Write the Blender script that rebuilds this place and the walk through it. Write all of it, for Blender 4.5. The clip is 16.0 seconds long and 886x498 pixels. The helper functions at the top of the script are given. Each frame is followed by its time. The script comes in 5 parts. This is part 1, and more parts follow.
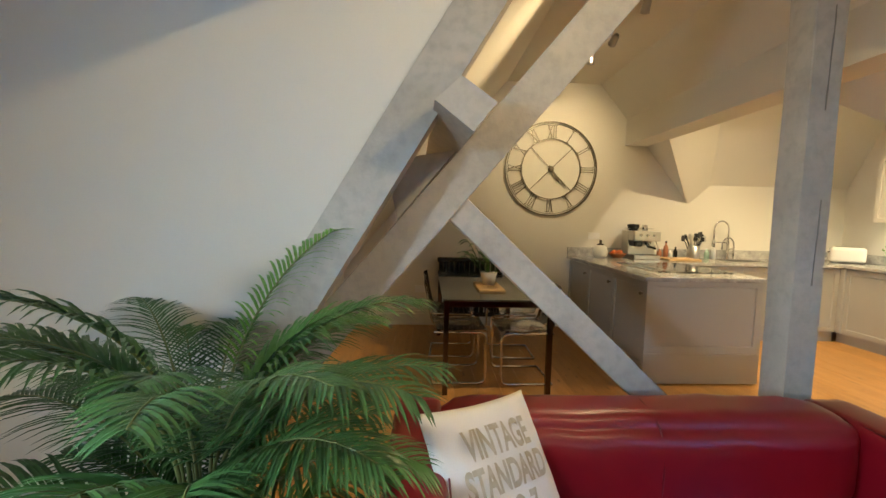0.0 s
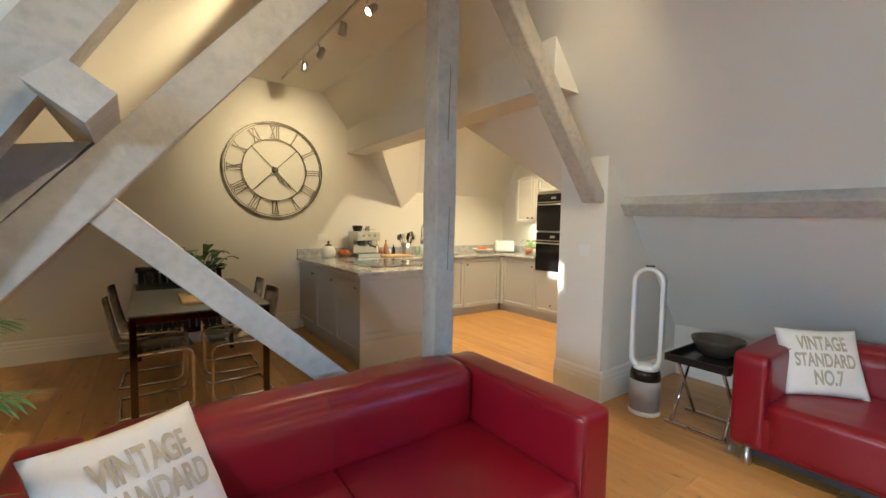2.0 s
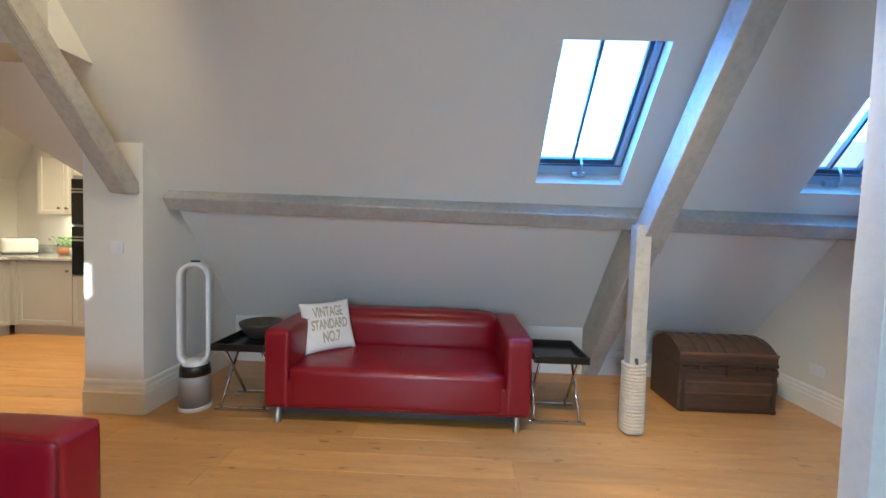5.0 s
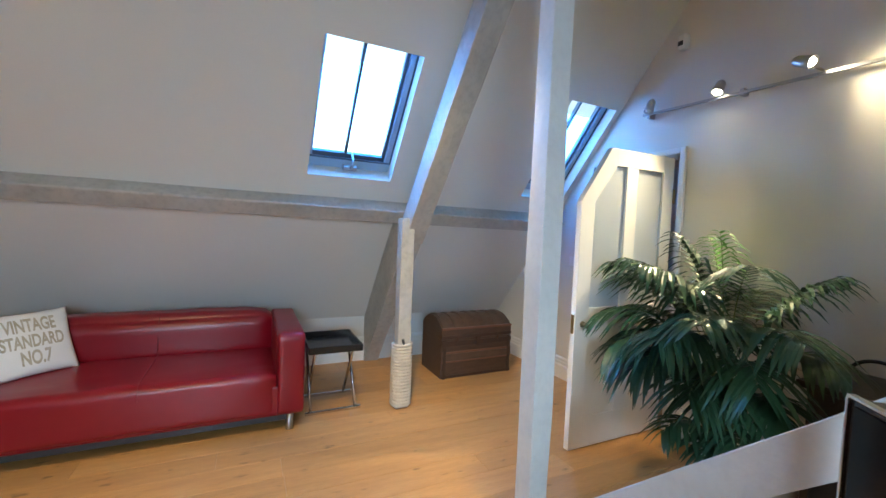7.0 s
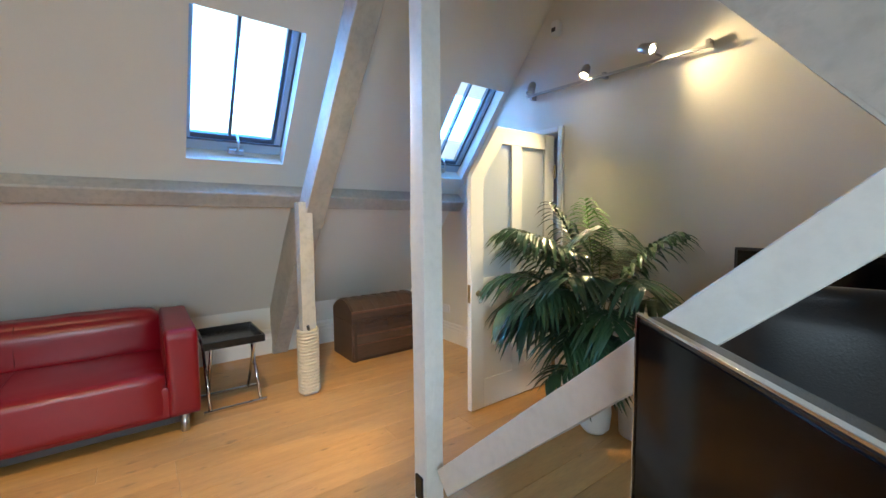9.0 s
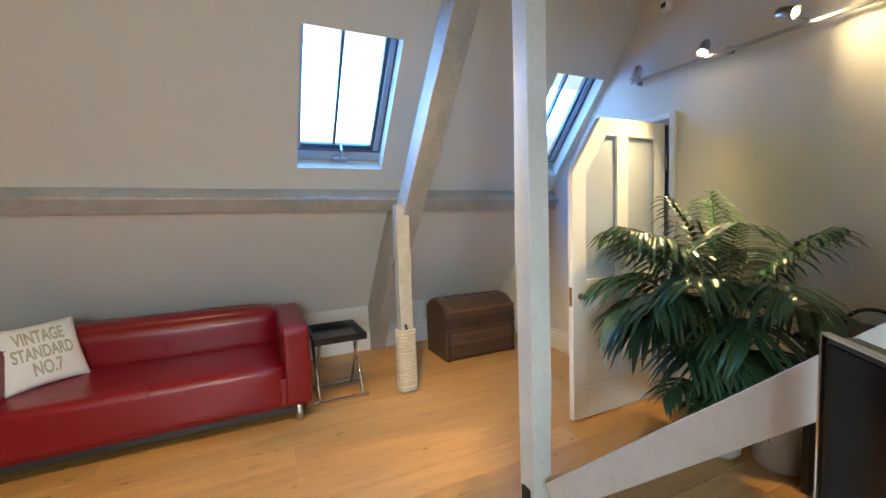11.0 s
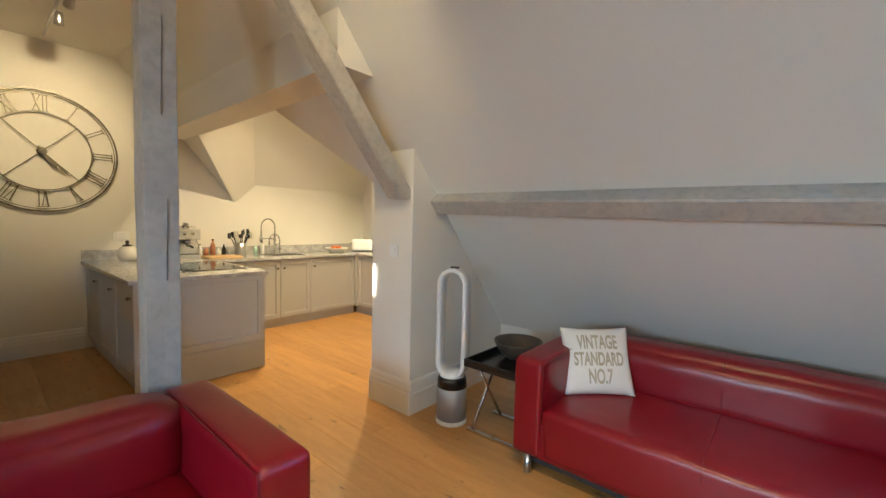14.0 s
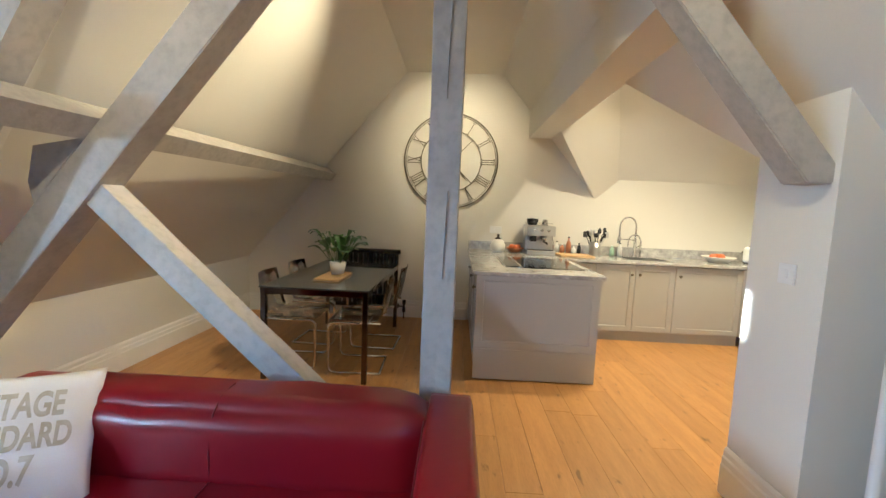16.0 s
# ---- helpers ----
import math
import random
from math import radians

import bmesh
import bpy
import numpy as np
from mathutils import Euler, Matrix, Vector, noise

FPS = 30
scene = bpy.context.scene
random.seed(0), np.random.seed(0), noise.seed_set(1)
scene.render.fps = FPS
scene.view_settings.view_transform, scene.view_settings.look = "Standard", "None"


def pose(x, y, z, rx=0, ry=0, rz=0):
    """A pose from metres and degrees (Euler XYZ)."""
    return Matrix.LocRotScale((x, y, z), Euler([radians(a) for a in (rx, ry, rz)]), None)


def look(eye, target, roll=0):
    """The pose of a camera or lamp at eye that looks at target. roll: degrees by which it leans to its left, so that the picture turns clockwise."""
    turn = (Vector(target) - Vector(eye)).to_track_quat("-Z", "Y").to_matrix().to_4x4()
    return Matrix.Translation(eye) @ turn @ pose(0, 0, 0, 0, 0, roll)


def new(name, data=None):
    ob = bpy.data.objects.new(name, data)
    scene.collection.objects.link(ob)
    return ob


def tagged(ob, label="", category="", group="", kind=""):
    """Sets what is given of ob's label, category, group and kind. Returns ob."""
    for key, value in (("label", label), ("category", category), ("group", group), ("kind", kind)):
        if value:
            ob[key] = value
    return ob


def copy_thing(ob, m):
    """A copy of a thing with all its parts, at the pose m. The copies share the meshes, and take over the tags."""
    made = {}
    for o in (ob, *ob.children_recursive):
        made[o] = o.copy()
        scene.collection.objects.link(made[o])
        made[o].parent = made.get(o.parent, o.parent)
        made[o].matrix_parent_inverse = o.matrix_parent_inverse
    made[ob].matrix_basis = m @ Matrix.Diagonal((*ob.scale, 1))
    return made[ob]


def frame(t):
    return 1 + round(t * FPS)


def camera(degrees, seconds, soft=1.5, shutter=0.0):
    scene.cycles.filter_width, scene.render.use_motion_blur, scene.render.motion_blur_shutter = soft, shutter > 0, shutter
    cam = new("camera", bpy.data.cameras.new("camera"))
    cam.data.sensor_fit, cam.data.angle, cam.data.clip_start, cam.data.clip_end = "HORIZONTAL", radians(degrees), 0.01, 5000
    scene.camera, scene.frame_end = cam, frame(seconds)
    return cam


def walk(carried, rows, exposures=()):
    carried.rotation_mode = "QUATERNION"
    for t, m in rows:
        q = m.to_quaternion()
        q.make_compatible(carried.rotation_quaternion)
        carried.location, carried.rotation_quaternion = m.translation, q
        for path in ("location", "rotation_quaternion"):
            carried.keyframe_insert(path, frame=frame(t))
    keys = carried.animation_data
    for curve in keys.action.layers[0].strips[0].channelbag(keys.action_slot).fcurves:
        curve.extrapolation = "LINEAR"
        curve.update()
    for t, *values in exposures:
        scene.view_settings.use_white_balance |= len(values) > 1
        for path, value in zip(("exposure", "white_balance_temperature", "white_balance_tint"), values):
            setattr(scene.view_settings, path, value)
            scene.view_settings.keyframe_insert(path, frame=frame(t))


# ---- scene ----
EXPO, KELVIN, TINT = 3.32, 5900, 6
SKY, SUN, DORMER, ROOF, LENS, KITCHEN = 0.15, 2.0, 6.8, 6.0, 8.0, 25.0
WARM = (1.0, 0.74, 0.39)
PALM = (0.52, 0.42, 0.0)
# place on the track, lit or not, aim, cone, power
FRONT_SPOTS = [(3.42, False, 2.6, 4.2, 0.9, 60, 0), (2.96, True, 2.6, 4.46, 2.12, 80, 11.0), (2.44, False, 2.6, 3.4, 0.9, 60, 0), (1.98, True, 0.85, 1.95, 1.15, 92, 19.0),
               # out of view; the head at 0.1 is added to light the rafter
               (0.1, True, 3.6, 1.1, 1.9, 70, 7.0), (-0.35, True, 0.9, 0.75, 1.7, 72, 14.0), (-0.8, True, 3.30, -0.8, 0.0, 84, 15.0), (-1.7, True, 4.0, -3.1, 0.0, 56, 32.0)]
REAR_SPOTS = [(3.35, False, 3.3, -3.2, 0.5, 60, 0), (2.87, True, 2.7, -2.6, 0.1, 92, 20.0), (2.36, True, 1.0, -3.70, 1.7, 140, 2.8)]
KITCHEN_SPOTS = [(4.42, 3.16), (5.35, 2.6)]
cam = camera(95.0, 16.0)
PATH = [
    (0, (1.059, -0.555, 1.344), (1.142, 1.438, 1.189), 1.3),
    (0.5, (1.158, -0.653, 1.34), (1.508, 1.31, 1.189), 1.1),
    (1, (1.227, -0.661, 1.335), (1.859, 1.231, 1.188), 1.1),
    (1.5, (1.282, -0.701, 1.334), (2.193, 1.074, 1.198), 1.1),
    (2, (1.304, -0.751, 1.35), (2.482, 0.861, 1.229), 1.0),
    (2.5, (1.29, -0.808, 1.391), (2.717, 0.588, 1.263), 0.6),
    (3, (1.322, -0.873, 1.395), (2.955, 0.275, 1.272), 0.5),
    (3.5, (1.354, -0.942, 1.373), (3.153, -0.076, 1.265), 0.7),
    (4, (1.368, -1.009, 1.361), (3.28, -0.43, 1.26), 1.0),
    (4.5, (1.366, -1.088, 1.358), (3.339, -0.773, 1.263), 1.4),
    (5, (1.361, -1.144, 1.359), (3.358, -1.09, 1.264), 1.8),
    (5.2, (1.36, -1.166, 1.358), (3.357, -1.215, 1.266), 2.0),
    (7.5, (1.238, -1.375, 1.364), (2.955, -2.397, 1.266), 1.8),
    (8, (1.196, -1.417, 1.328), (2.835, -2.559, 1.224), 0.8),
    (8.2, (1.177, -1.428, 1.325), (2.789, -2.606, 1.21), 0.4),
    (10.3, (1.132, -1.44, 1.286), (2.747, -2.602, 1.084), -1.9),
    (10.5, (1.166, -1.416, 1.295), (2.827, -2.514, 1.103), -2.0),
    (11, (1.235, -1.385, 1.328), (3.04, -2.232, 1.175), -1.9),
    (11.5, (1.332, -1.336, 1.36), (3.263, -1.842, 1.246), -1.5),
    (12, (1.459, -1.27, 1.35), (3.453, -1.411, 1.277), -1.2),
    (12.5, (1.563, -1.18, 1.344), (3.551, -0.969, 1.282), -0.4),
    (13, (1.734, -1.082, 1.379), (3.651, -0.518, 1.29), 0.2),
    (13.5, (1.899, -1.036, 1.376), (3.656, -0.086, 1.279), 0.9),
    (14, (2.076, -1.002, 1.374), (3.598, 0.289, 1.248), 1.4),
    (14.5, (2.222, -0.939, 1.377), (3.412, 0.661, 1.217), 1.7),
    (15, (2.395, -0.812, 1.383), (3.175, 1.02, 1.202), 2.0),
    (15.5, (2.537, -0.723, 1.372), (2.878, 1.239, 1.184), 2.6),
    (16, (2.683, -0.586, 1.376), (2.618, 1.403, 1.183), 2.4),
]
walk(cam, [(t, look(eye, target, roll)) for t, eye, target, roll in PATH], [(t, EXPO + e, KELVIN + k, TINT) for t, e, k in (
    (0.0, -0.08, 480), (1.0, 0.02, 230), (1.5, 0.06, 80), (3.0, 0.14, -450), (4.0, 0.0, -500), (5.0, -0.03, -400), (8.0, -0.05, 50), (10.5, -0.05, 900), (12.0, -0.08, 850), (13.0, -0.14, 450), (13.5, -0.12, 200), (14.5, 0.15, -50), (16.0, 0.22, -700))])
# ---- light ----
SUN_DIR = Vector((math.cos(radians(36.5)), math.sin(radians(36.5)), -math.tan(radians(4.9))))
world = bpy.data.worlds.new("sky")
scene.world = world
world.use_nodes = True
wn = world.node_tree.nodes
sky = wn.new("ShaderNodeTexSky")
sky.sky_type, sky.sun_disc, sky.sun_elevation, sky.sun_rotation = "NISHITA", False, radians(5), radians(270 - 36.5)
wn["Background"].inputs["Strength"].default_value = SKY
world.node_tree.links.new(sky.outputs[0], wn["Background"].inputs["Color"])


def lamp(name, kind, m, energy, color, **settings):
    d = bpy.data.lights.new(name, kind)
    d.energy, d.color = energy, color
    if kind == "AREA":
        d.shape, d.size, d.size_y, d.spread = "RECTANGLE", settings["size"], settings["size_y"], radians(settings.get("spread", 180))
    elif kind == "SPOT":
        d.spot_size, d.spot_blend, d.shadow_soft_size = radians(settings["cone"]), settings["blend"], settings["soft"]
    elif kind == "SUN":
        d.angle = radians(0.6)
    elif kind == "POINT":
        d.shadow_soft_size = settings["soft"]
    ob = new(name, d)
    ob.matrix_world = m
    return ob


lamp("sun", "SUN", look((0, 0, 0), SUN_DIR), SUN, (1.0, 0.9, 0.75))
DAY = (0.66, 0.84, 1.0)
# lamp in the small unseen window, turned to lift the north brace
lamp("dormer_daylight", "AREA", look((-0.72, -2.03, 1.435), (1.4, 1.04, 0.7)), DORMER * 0.3, DAY, size=0.42, size_y=0.28, spread=75)
# added lamp before the blind, lights the braces and side wall
lamp("dormer_daylight", "AREA", look((-0.61, -0.80, 1.50), (1.9, -1.35, 0.2)), DORMER, DAY, size=0.86, size_y=0.80, spread=112)
for y, w in ((-2.0, 0.56), (-3.76, 0.44)):
    lamp("roof_window_daylight", "AREA", look((4.16, y, 2.23), (3.16, y, 1.39)), ROOF * w, (0.06, 0.34, 1.0), size=0.86, size_y=w)

# ---- materials ----


def mat(name, color, rough=0.6, metal=0.0, grain=0.0, scale=40.0, stretch=(1, 1, 1), blotch=0.0, blotch_scale=3.0,
        bump=0.0, bump_scale=120.0, coat=0.0, rand=0.0, second=None, spec=None, transmit=0.0, alpha=1.0, ior=None, emit=0.0, knots=0.0):
    """A surface with fine grain, wide blotches and relief, all in metres."""
    m = bpy.data.materials.new(name)
    m.use_nodes = True
    nt = m.node_tree
    n, l = nt.nodes, nt.links
    b = n["Principled BSDF"]
    b.inputs["Roughness"].default_value, b.inputs["Metallic"].default_value = rough, metal
    b.inputs["Coat Weight"].default_value, b.inputs["Coat Roughness"].default_value = coat, 0.15
    b.inputs["Transmission Weight"].default_value, b.inputs["Alpha"].default_value = transmit, alpha
    if ior:
        b.inputs["IOR"].default_value = ior
    if spec is not None:
        b.inputs["Specular IOR Level"].default_value = spec
    col = (*color, 1.0)
    b.inputs["Base Color"].default_value = col
    if emit:
        b.inputs["Emission Color"].default_value, b.inputs["Emission Strength"].default_value = col, emit
    tc = n.new("ShaderNodeTexCoord")
    mp = n.new("ShaderNodeMapping")
    mp.inputs["Scale"].default_value = stretch
    l.new(tc.outputs["Object"], mp.inputs["Vector"])

    def noise_tex(sc, detail=4.0):
        t = n.new("ShaderNodeTexNoise")
        t.inputs["Scale"].default_value, t.inputs["Detail"].default_value = sc, detail
        l.new(mp.outputs[0], t.inputs["Vector"])
        return t

    def mix(a, fac, dark):
        x = n.new("ShaderNodeMix")
        x.data_type = "RGBA"
        l.new(fac, x.inputs[0])
        if isinstance(a, tuple):
            x.inputs[6].default_value = a
        else:
            l.new(a, x.inputs[6])
        x.inputs[7].default_value = dark
        return x.outputs[2]

    def ramp(src, lo, hi, top=1.0):
        r = n.new("ShaderNodeMapRange")
        l.new(src, r.inputs[0])
        r.inputs[1].default_value, r.inputs[2].default_value, r.inputs[4].default_value = lo, hi, top
        return r.outputs[0]

    out = col
    if blotch:
        d = second or tuple(c * 0.72 for c in color)
        out = mix(out, ramp(noise_tex(blotch_scale).outputs[0], 0.35, 0.7, blotch), (*d, 1.0))
    if grain:
        out = mix(out, ramp(noise_tex(scale, 6.0).outputs[0], 0.45, 0.72, grain), (*[c * 0.55 for c in color], 1.0))
    if knots:
        km = n.new("ShaderNodeMapping")
        km.inputs["Scale"].default_value = (3.5, 1.3, 3.5)
        l.new(tc.outputs["Object"], km.inputs["Vector"])
        kt = n.new("ShaderNodeTexNoise")
        kt.inputs["Scale"].default_value, kt.inputs["Detail"].default_value = 5.0, 3.0
        l.new(km.outputs[0], kt.inputs["Vector"])
        out = mix(out, ramp(kt.outputs[0], 0.65, 0.73, knots), (*[c * 0.3 for c in color], 1.0))
    if rand:
        oi = n.new("ShaderNodeObjectInfo")
        h = n.new("ShaderNodeHueSaturation")
        r = n.new("ShaderNodeMapRange")
        l.new(oi.outputs["Random"], r.inputs[0])
        r.inputs[3].default_value, r.inputs[4].default_value = 1 - rand, 1 + rand
        l.new(r.outputs[0], h.inputs["Value"])
        if isinstance(out, tuple):
            h.inputs["Color"].default_value = out
        else:
            l.new(out, h.inputs["Color"])
        out = h.outputs[0]
    if not isinstance(out, tuple):
        l.new(out, b.inputs["Base Color"])
    if bump:
        bp = n.new("ShaderNodeBump")
        bp.inputs["Strength"].default_value, bp.inputs["Distance"].default_value = bump, 0.004
        l.new(noise_tex(bump_scale, 5.0).outputs[0], bp.inputs["Height"])
        l.new(bp.outputs[0], b.inputs["Normal"])
    rr = n.new("ShaderNodeMapRange")
    l.new(noise_tex(6.0).outputs[0], rr.inputs[0])
    rr.inputs[3].default_value, rr.inputs[4].default_value = rough * 0.85, min(1.0, rough * 1.15)
    l.new(rr.outputs[0], b.inputs["Roughness"])
    return m


WALL = mat("warm white wall paint", (0.70, 0.675, 0.615), 0.75, blotch=0.25, second=(0.64, 0.612, 0.55), blotch_scale=1.4, bump=0.12, bump_scale=260, grain=0.05, scale=180)
TRIM = mat("white satin trim paint", (0.78, 0.76, 0.72), 0.4, blotch=0.2, bump=0.05, bump_scale=150)
BEAM = mat("limewashed grey beam", (0.47, 0.44, 0.39), 0.55, blotch=0.65, second=(0.34, 0.32, 0.285), blotch_scale=5.0, grain=0.4, scale=26, stretch=(1, 1, 1), bump=0.5, bump_scale=45)
CREAM = mat("cream painted post", (0.68, 0.66, 0.61), 0.5, blotch=0.5, second=(0.56, 0.54, 0.49), blotch_scale=5.0, grain=0.15, scale=30, bump=0.4, bump_scale=40)
OAK = mat("oiled oak plank", (0.52, 0.27, 0.085), 0.34, blotch=0.6, second=(0.37, 0.18, 0.052), blotch_scale=2.2, grain=0.35, scale=16, stretch=(9, 1, 9), bump=0.15, bump_scale=30, rand=0.10, knots=0.75)
CRACK = mat("shaded timber crack", (0.20, 0.185, 0.165), 0.8)
GAP = mat("dark joint", (0.10, 0.06, 0.03), 0.8)
RED = mat("red leather", (0.200, 0.003, 0.010), 0.33, blotch=0.5, second=(0.175, 0.003, 0.008), blotch_scale=5, bump=0.05, bump_scale=45, spec=0.5)
RED_SEAM = mat("dark red piping", (0.14, 0.003, 0.008), 0.45)
CHROME = mat("chrome", (0.62, 0.62, 0.63), 0.14, 1.0, bump=0.02, bump_scale=30)
DRUM = mat("grey perforated plastic", (0.40, 0.40, 0.41), 0.4, 0.2, grain=0.4, scale=300)
STEEL = mat("brushed steel", (0.52, 0.51, 0.50), 0.3, 1.0, grain=0.2, scale=90, stretch=(1, 1, 8))
BLACK = mat("black lacquer", (0.012, 0.011, 0.011), 0.22, grain=0.1, scale=30)
DARK = mat("dark grey plastic", (0.03, 0.03, 0.032), 0.45, bump=0.1, bump_scale=300)
CAB = mat("grey cabinet paint", (0.41, 0.40, 0.375), 0.42, blotch=0.25, second=(0.37, 0.36, 0.335), blotch_scale=2.5, bump=0.04, bump_scale=200)
CABW = mat("white cabinet paint", (0.66, 0.64, 0.60), 0.42, blotch=0.2, bump=0.04, bump_scale=200)
GRANITE = mat("pale granite", (0.55, 0.54, 0.52), 0.16, blotch=0.9, second=(0.27, 0.26, 0.26), blotch_scale=14, grain=0.75, scale=60, coat=0.3)
GLASS = mat("clear glass", (0.92, 0.97, 0.95), 0.02, transmit=1.0, ior=1.45)
DOORGLASS = mat("obscured door glass", (0.66, 0.70, 0.73), 0.3, transmit=0.45, ior=1.45, bump=0.2, bump_scale=90)
ACRYLIC = mat("clear acrylic", (0.93, 0.94, 0.95), 0.04, transmit=1.0, ior=1.16)
SKYGLASS = mat("roof window glass", (1, 1, 1), 0.0, transmit=1.0, ior=1.01)
# sky light is in these colours: pale blue lit frame, dark shaded sash
FRAME = mat("sky lit window frame", (0.32, 0.44, 0.56), 0.45, blotch=0.3)
SASH = mat("shaded sky tinted sash", (0.06, 0.10, 0.15), 0.4, blotch=0.3)
BRONZE = mat("dark bronze iron", (0.17, 0.15, 0.11), 0.40, 0.6, blotch=0.4, blotch_scale=12, bump=0.3, bump_scale=90)
ROPE = mat("natural sisal rope", (0.62, 0.54, 0.42), 0.9, blotch=0.5, blotch_scale=20, grain=0.4, scale=120, bump=0.8, bump_scale=160)
TRUNK = mat("dark stained plank", (0.088, 0.05, 0.032), 0.42, blotch=0.8, second=(0.05, 0.027, 0.017), blotch_scale=7, grain=0.6, scale=22, stretch=(6, 1, 6), bump=0.6, bump_scale=50)
TRUNK_IRON = mat("rusted dark iron", (0.06, 0.042, 0.034), 0.5, 0.5, blotch=0.8, blotch_scale=16, second=(0.10, 0.05, 0.03), bump=0.5, bump_scale=60)
TRUNK_BAND = mat("dark leather banding", (0.065, 0.042, 0.030), 0.34, blotch=0.8, second=(0.12, 0.075, 0.048), blotch_scale=9, bump=0.5, bump_scale=70)
TRUNK_SLAT = mat("worn red brown slat", (0.19, 0.085, 0.05), 0.4, blotch=0.6, blotch_scale=8, grain=0.4, scale=30, stretch=(6, 1, 6), bump=0.3)
LINEN = mat("white linen", (0.82, 0.79, 0.74), 0.9, blotch=0.3, blotch_scale=6, bump=0.5, bump_scale=420, grain=0.1, scale=260)
PRINT = mat("faded gold print", (0.40, 0.34, 0.23), 0.9, blotch=0.8, second=(0.56, 0.51, 0.42), blotch_scale=30, bump=0.3, bump_scale=420)
LEAF = mat("palm leaf", (0.07, 0.17, 0.042), 0.36, blotch=0.8, second=(0.028, 0.07, 0.026), blotch_scale=5, rand=0.3)
LEAF_YOUNG = mat("fresh palm leaf", (0.13, 0.32, 0.035), 0.38, blotch=0.5, blotch_scale=6)
LEAF_DARK = mat("kentia leaf", (0.034, 0.085, 0.040), 0.29, blotch=0.6, second=(0.035, 0.07, 0.028), blotch_scale=4, rand=0.3)
STEM = mat("leaf stem", (0.12, 0.17, 0.05), 0.5, blotch=0.6, second=(0.20, 0.15, 0.06), blotch_scale=9)
SOIL = mat("potting soil", (0.05, 0.035, 0.025), 0.95, bump=1.0, bump_scale=60)
CERAMIC = mat("white glazed ceramic", (0.72, 0.71, 0.68), 0.3, blotch=0.2)
PLASTIC = mat("white plastic", (0.74, 0.74, 0.74), 0.35, blotch=0.1)
NICKEL = mat("satin nickel", (0.45, 0.45, 0.46), 0.3, 1.0)
BRASS = mat("aged brass", (0.42, 0.30, 0.12), 0.35, 1.0)
BOARD = mat("beech chopping board", (0.55, 0.36, 0.17), 0.5, blotch=0.4, blotch_scale=9, grain=0.3, scale=30, stretch=(1, 8, 1))
BOWLWOOD = mat("dark turned bowl", (0.055, 0.042, 0.032), 0.35, blotch=0.7, second=(0.10, 0.075, 0.05), blotch_scale=14, bump=0.2)
COPPER = mat("orange red fruit", (0.55, 0.14, 0.03), 0.4, blotch=0.4, blotch_scale=20)
TERRA = mat("terracotta", (0.42, 0.17, 0.08), 0.6, blotch=0.4, blotch_scale=15)
GREENGLASS = mat("pale green soap", (0.35, 0.50, 0.38), 0.25)
BULB = mat("lit lamp lens", (1.0, 0.80, 0.52), 0.3, emit=LENS)
LENS_OFF = mat("lamp lens", (0.6, 0.58, 0.52), 0.2)
SCREEN = mat("black screen glass", (0.004, 0.004, 0.005), 0.10, spec=0.28)
TVGLASS = mat("dark television glass", (0.003, 0.003, 0.004), 0.12, spec=0.10)
LEATHER = mat("black leather", (0.014, 0.014, 0.016), 0.42, bump=0.25, bump_scale=180, blotch=0.3)
MDF = mat("dark brown laminate", (0.045, 0.032, 0.026), 0.4, blotch=0.4, grain=0.3, scale=24, stretch=(1, 7, 7))
DCHROME = mat("dark chrome", (0.11, 0.085, 0.08), 0.12, 1.0)
SMOKE = mat("smoked glass", (0.30, 0.34, 0.33), 0.03, transmit=0.85, ior=1.45)
GREYWALL = mat("lobby wall paint", (0.68, 0.67, 0.64), 0.8, blotch=0.2)

# ---- shapes ----


def mesh_of(name, bm, material, smooth=False):
    me = bpy.data.meshes.new(name)
    bmesh.ops.recalc_face_normals(bm, faces=bm.faces)
    bm.to_mesh(me)
    bm.free()
    for f in me.polygons:
        f.use_smooth = smooth
    me.materials.append(material)
    return me


def part(name, bm, material, parent=None, label="", smooth=False, m=None):
    """One mesh object; under a thing or a part if parent is given."""
    ob = new(name, mesh_of(name, bm, material, smooth))
    if m is not None:
        ob.matrix_basis = m
    if parent is not None:
        ob.parent = parent
    if label:
        ob["label"] = label
    return ob


def thing(name, m=None, label="", category="", group="", kind=""):
    ob = new(name)
    ob.empty_display_size = 0.1
    if m is not None:
        ob.matrix_basis = m
    return tagged(ob, label, category, group, kind)


def box(x0, x1, y0, y1, z0, z1, bevel=0.0, seg=2, bm=None, m=None):
    own = bm is None
    bm = bm or bmesh.new()
    r = bmesh.ops.create_cube(bm, size=1)
    bmesh.ops.scale(bm, vec=(x1 - x0, y1 - y0, z1 - z0), verts=r["verts"])
    bmesh.ops.translate(bm, vec=((x0 + x1) / 2, (y0 + y1) / 2, (z0 + z1) / 2), verts=r["verts"])
    vs = r["verts"]
    if bevel:
        es = list({e for v in vs for e in v.link_edges})
        g = bmesh.ops.bevel(bm, geom=es, offset=bevel, segments=seg, profile=0.6, affect="EDGES", clamp_overlap=True)
        if own:
            vs = list(bm.verts)
        else:
            vs = list({v for f in g["faces"] for v in f.verts})
    if m is not None:
        bmesh.ops.transform(bm, matrix=m, verts=vs)
    return bm


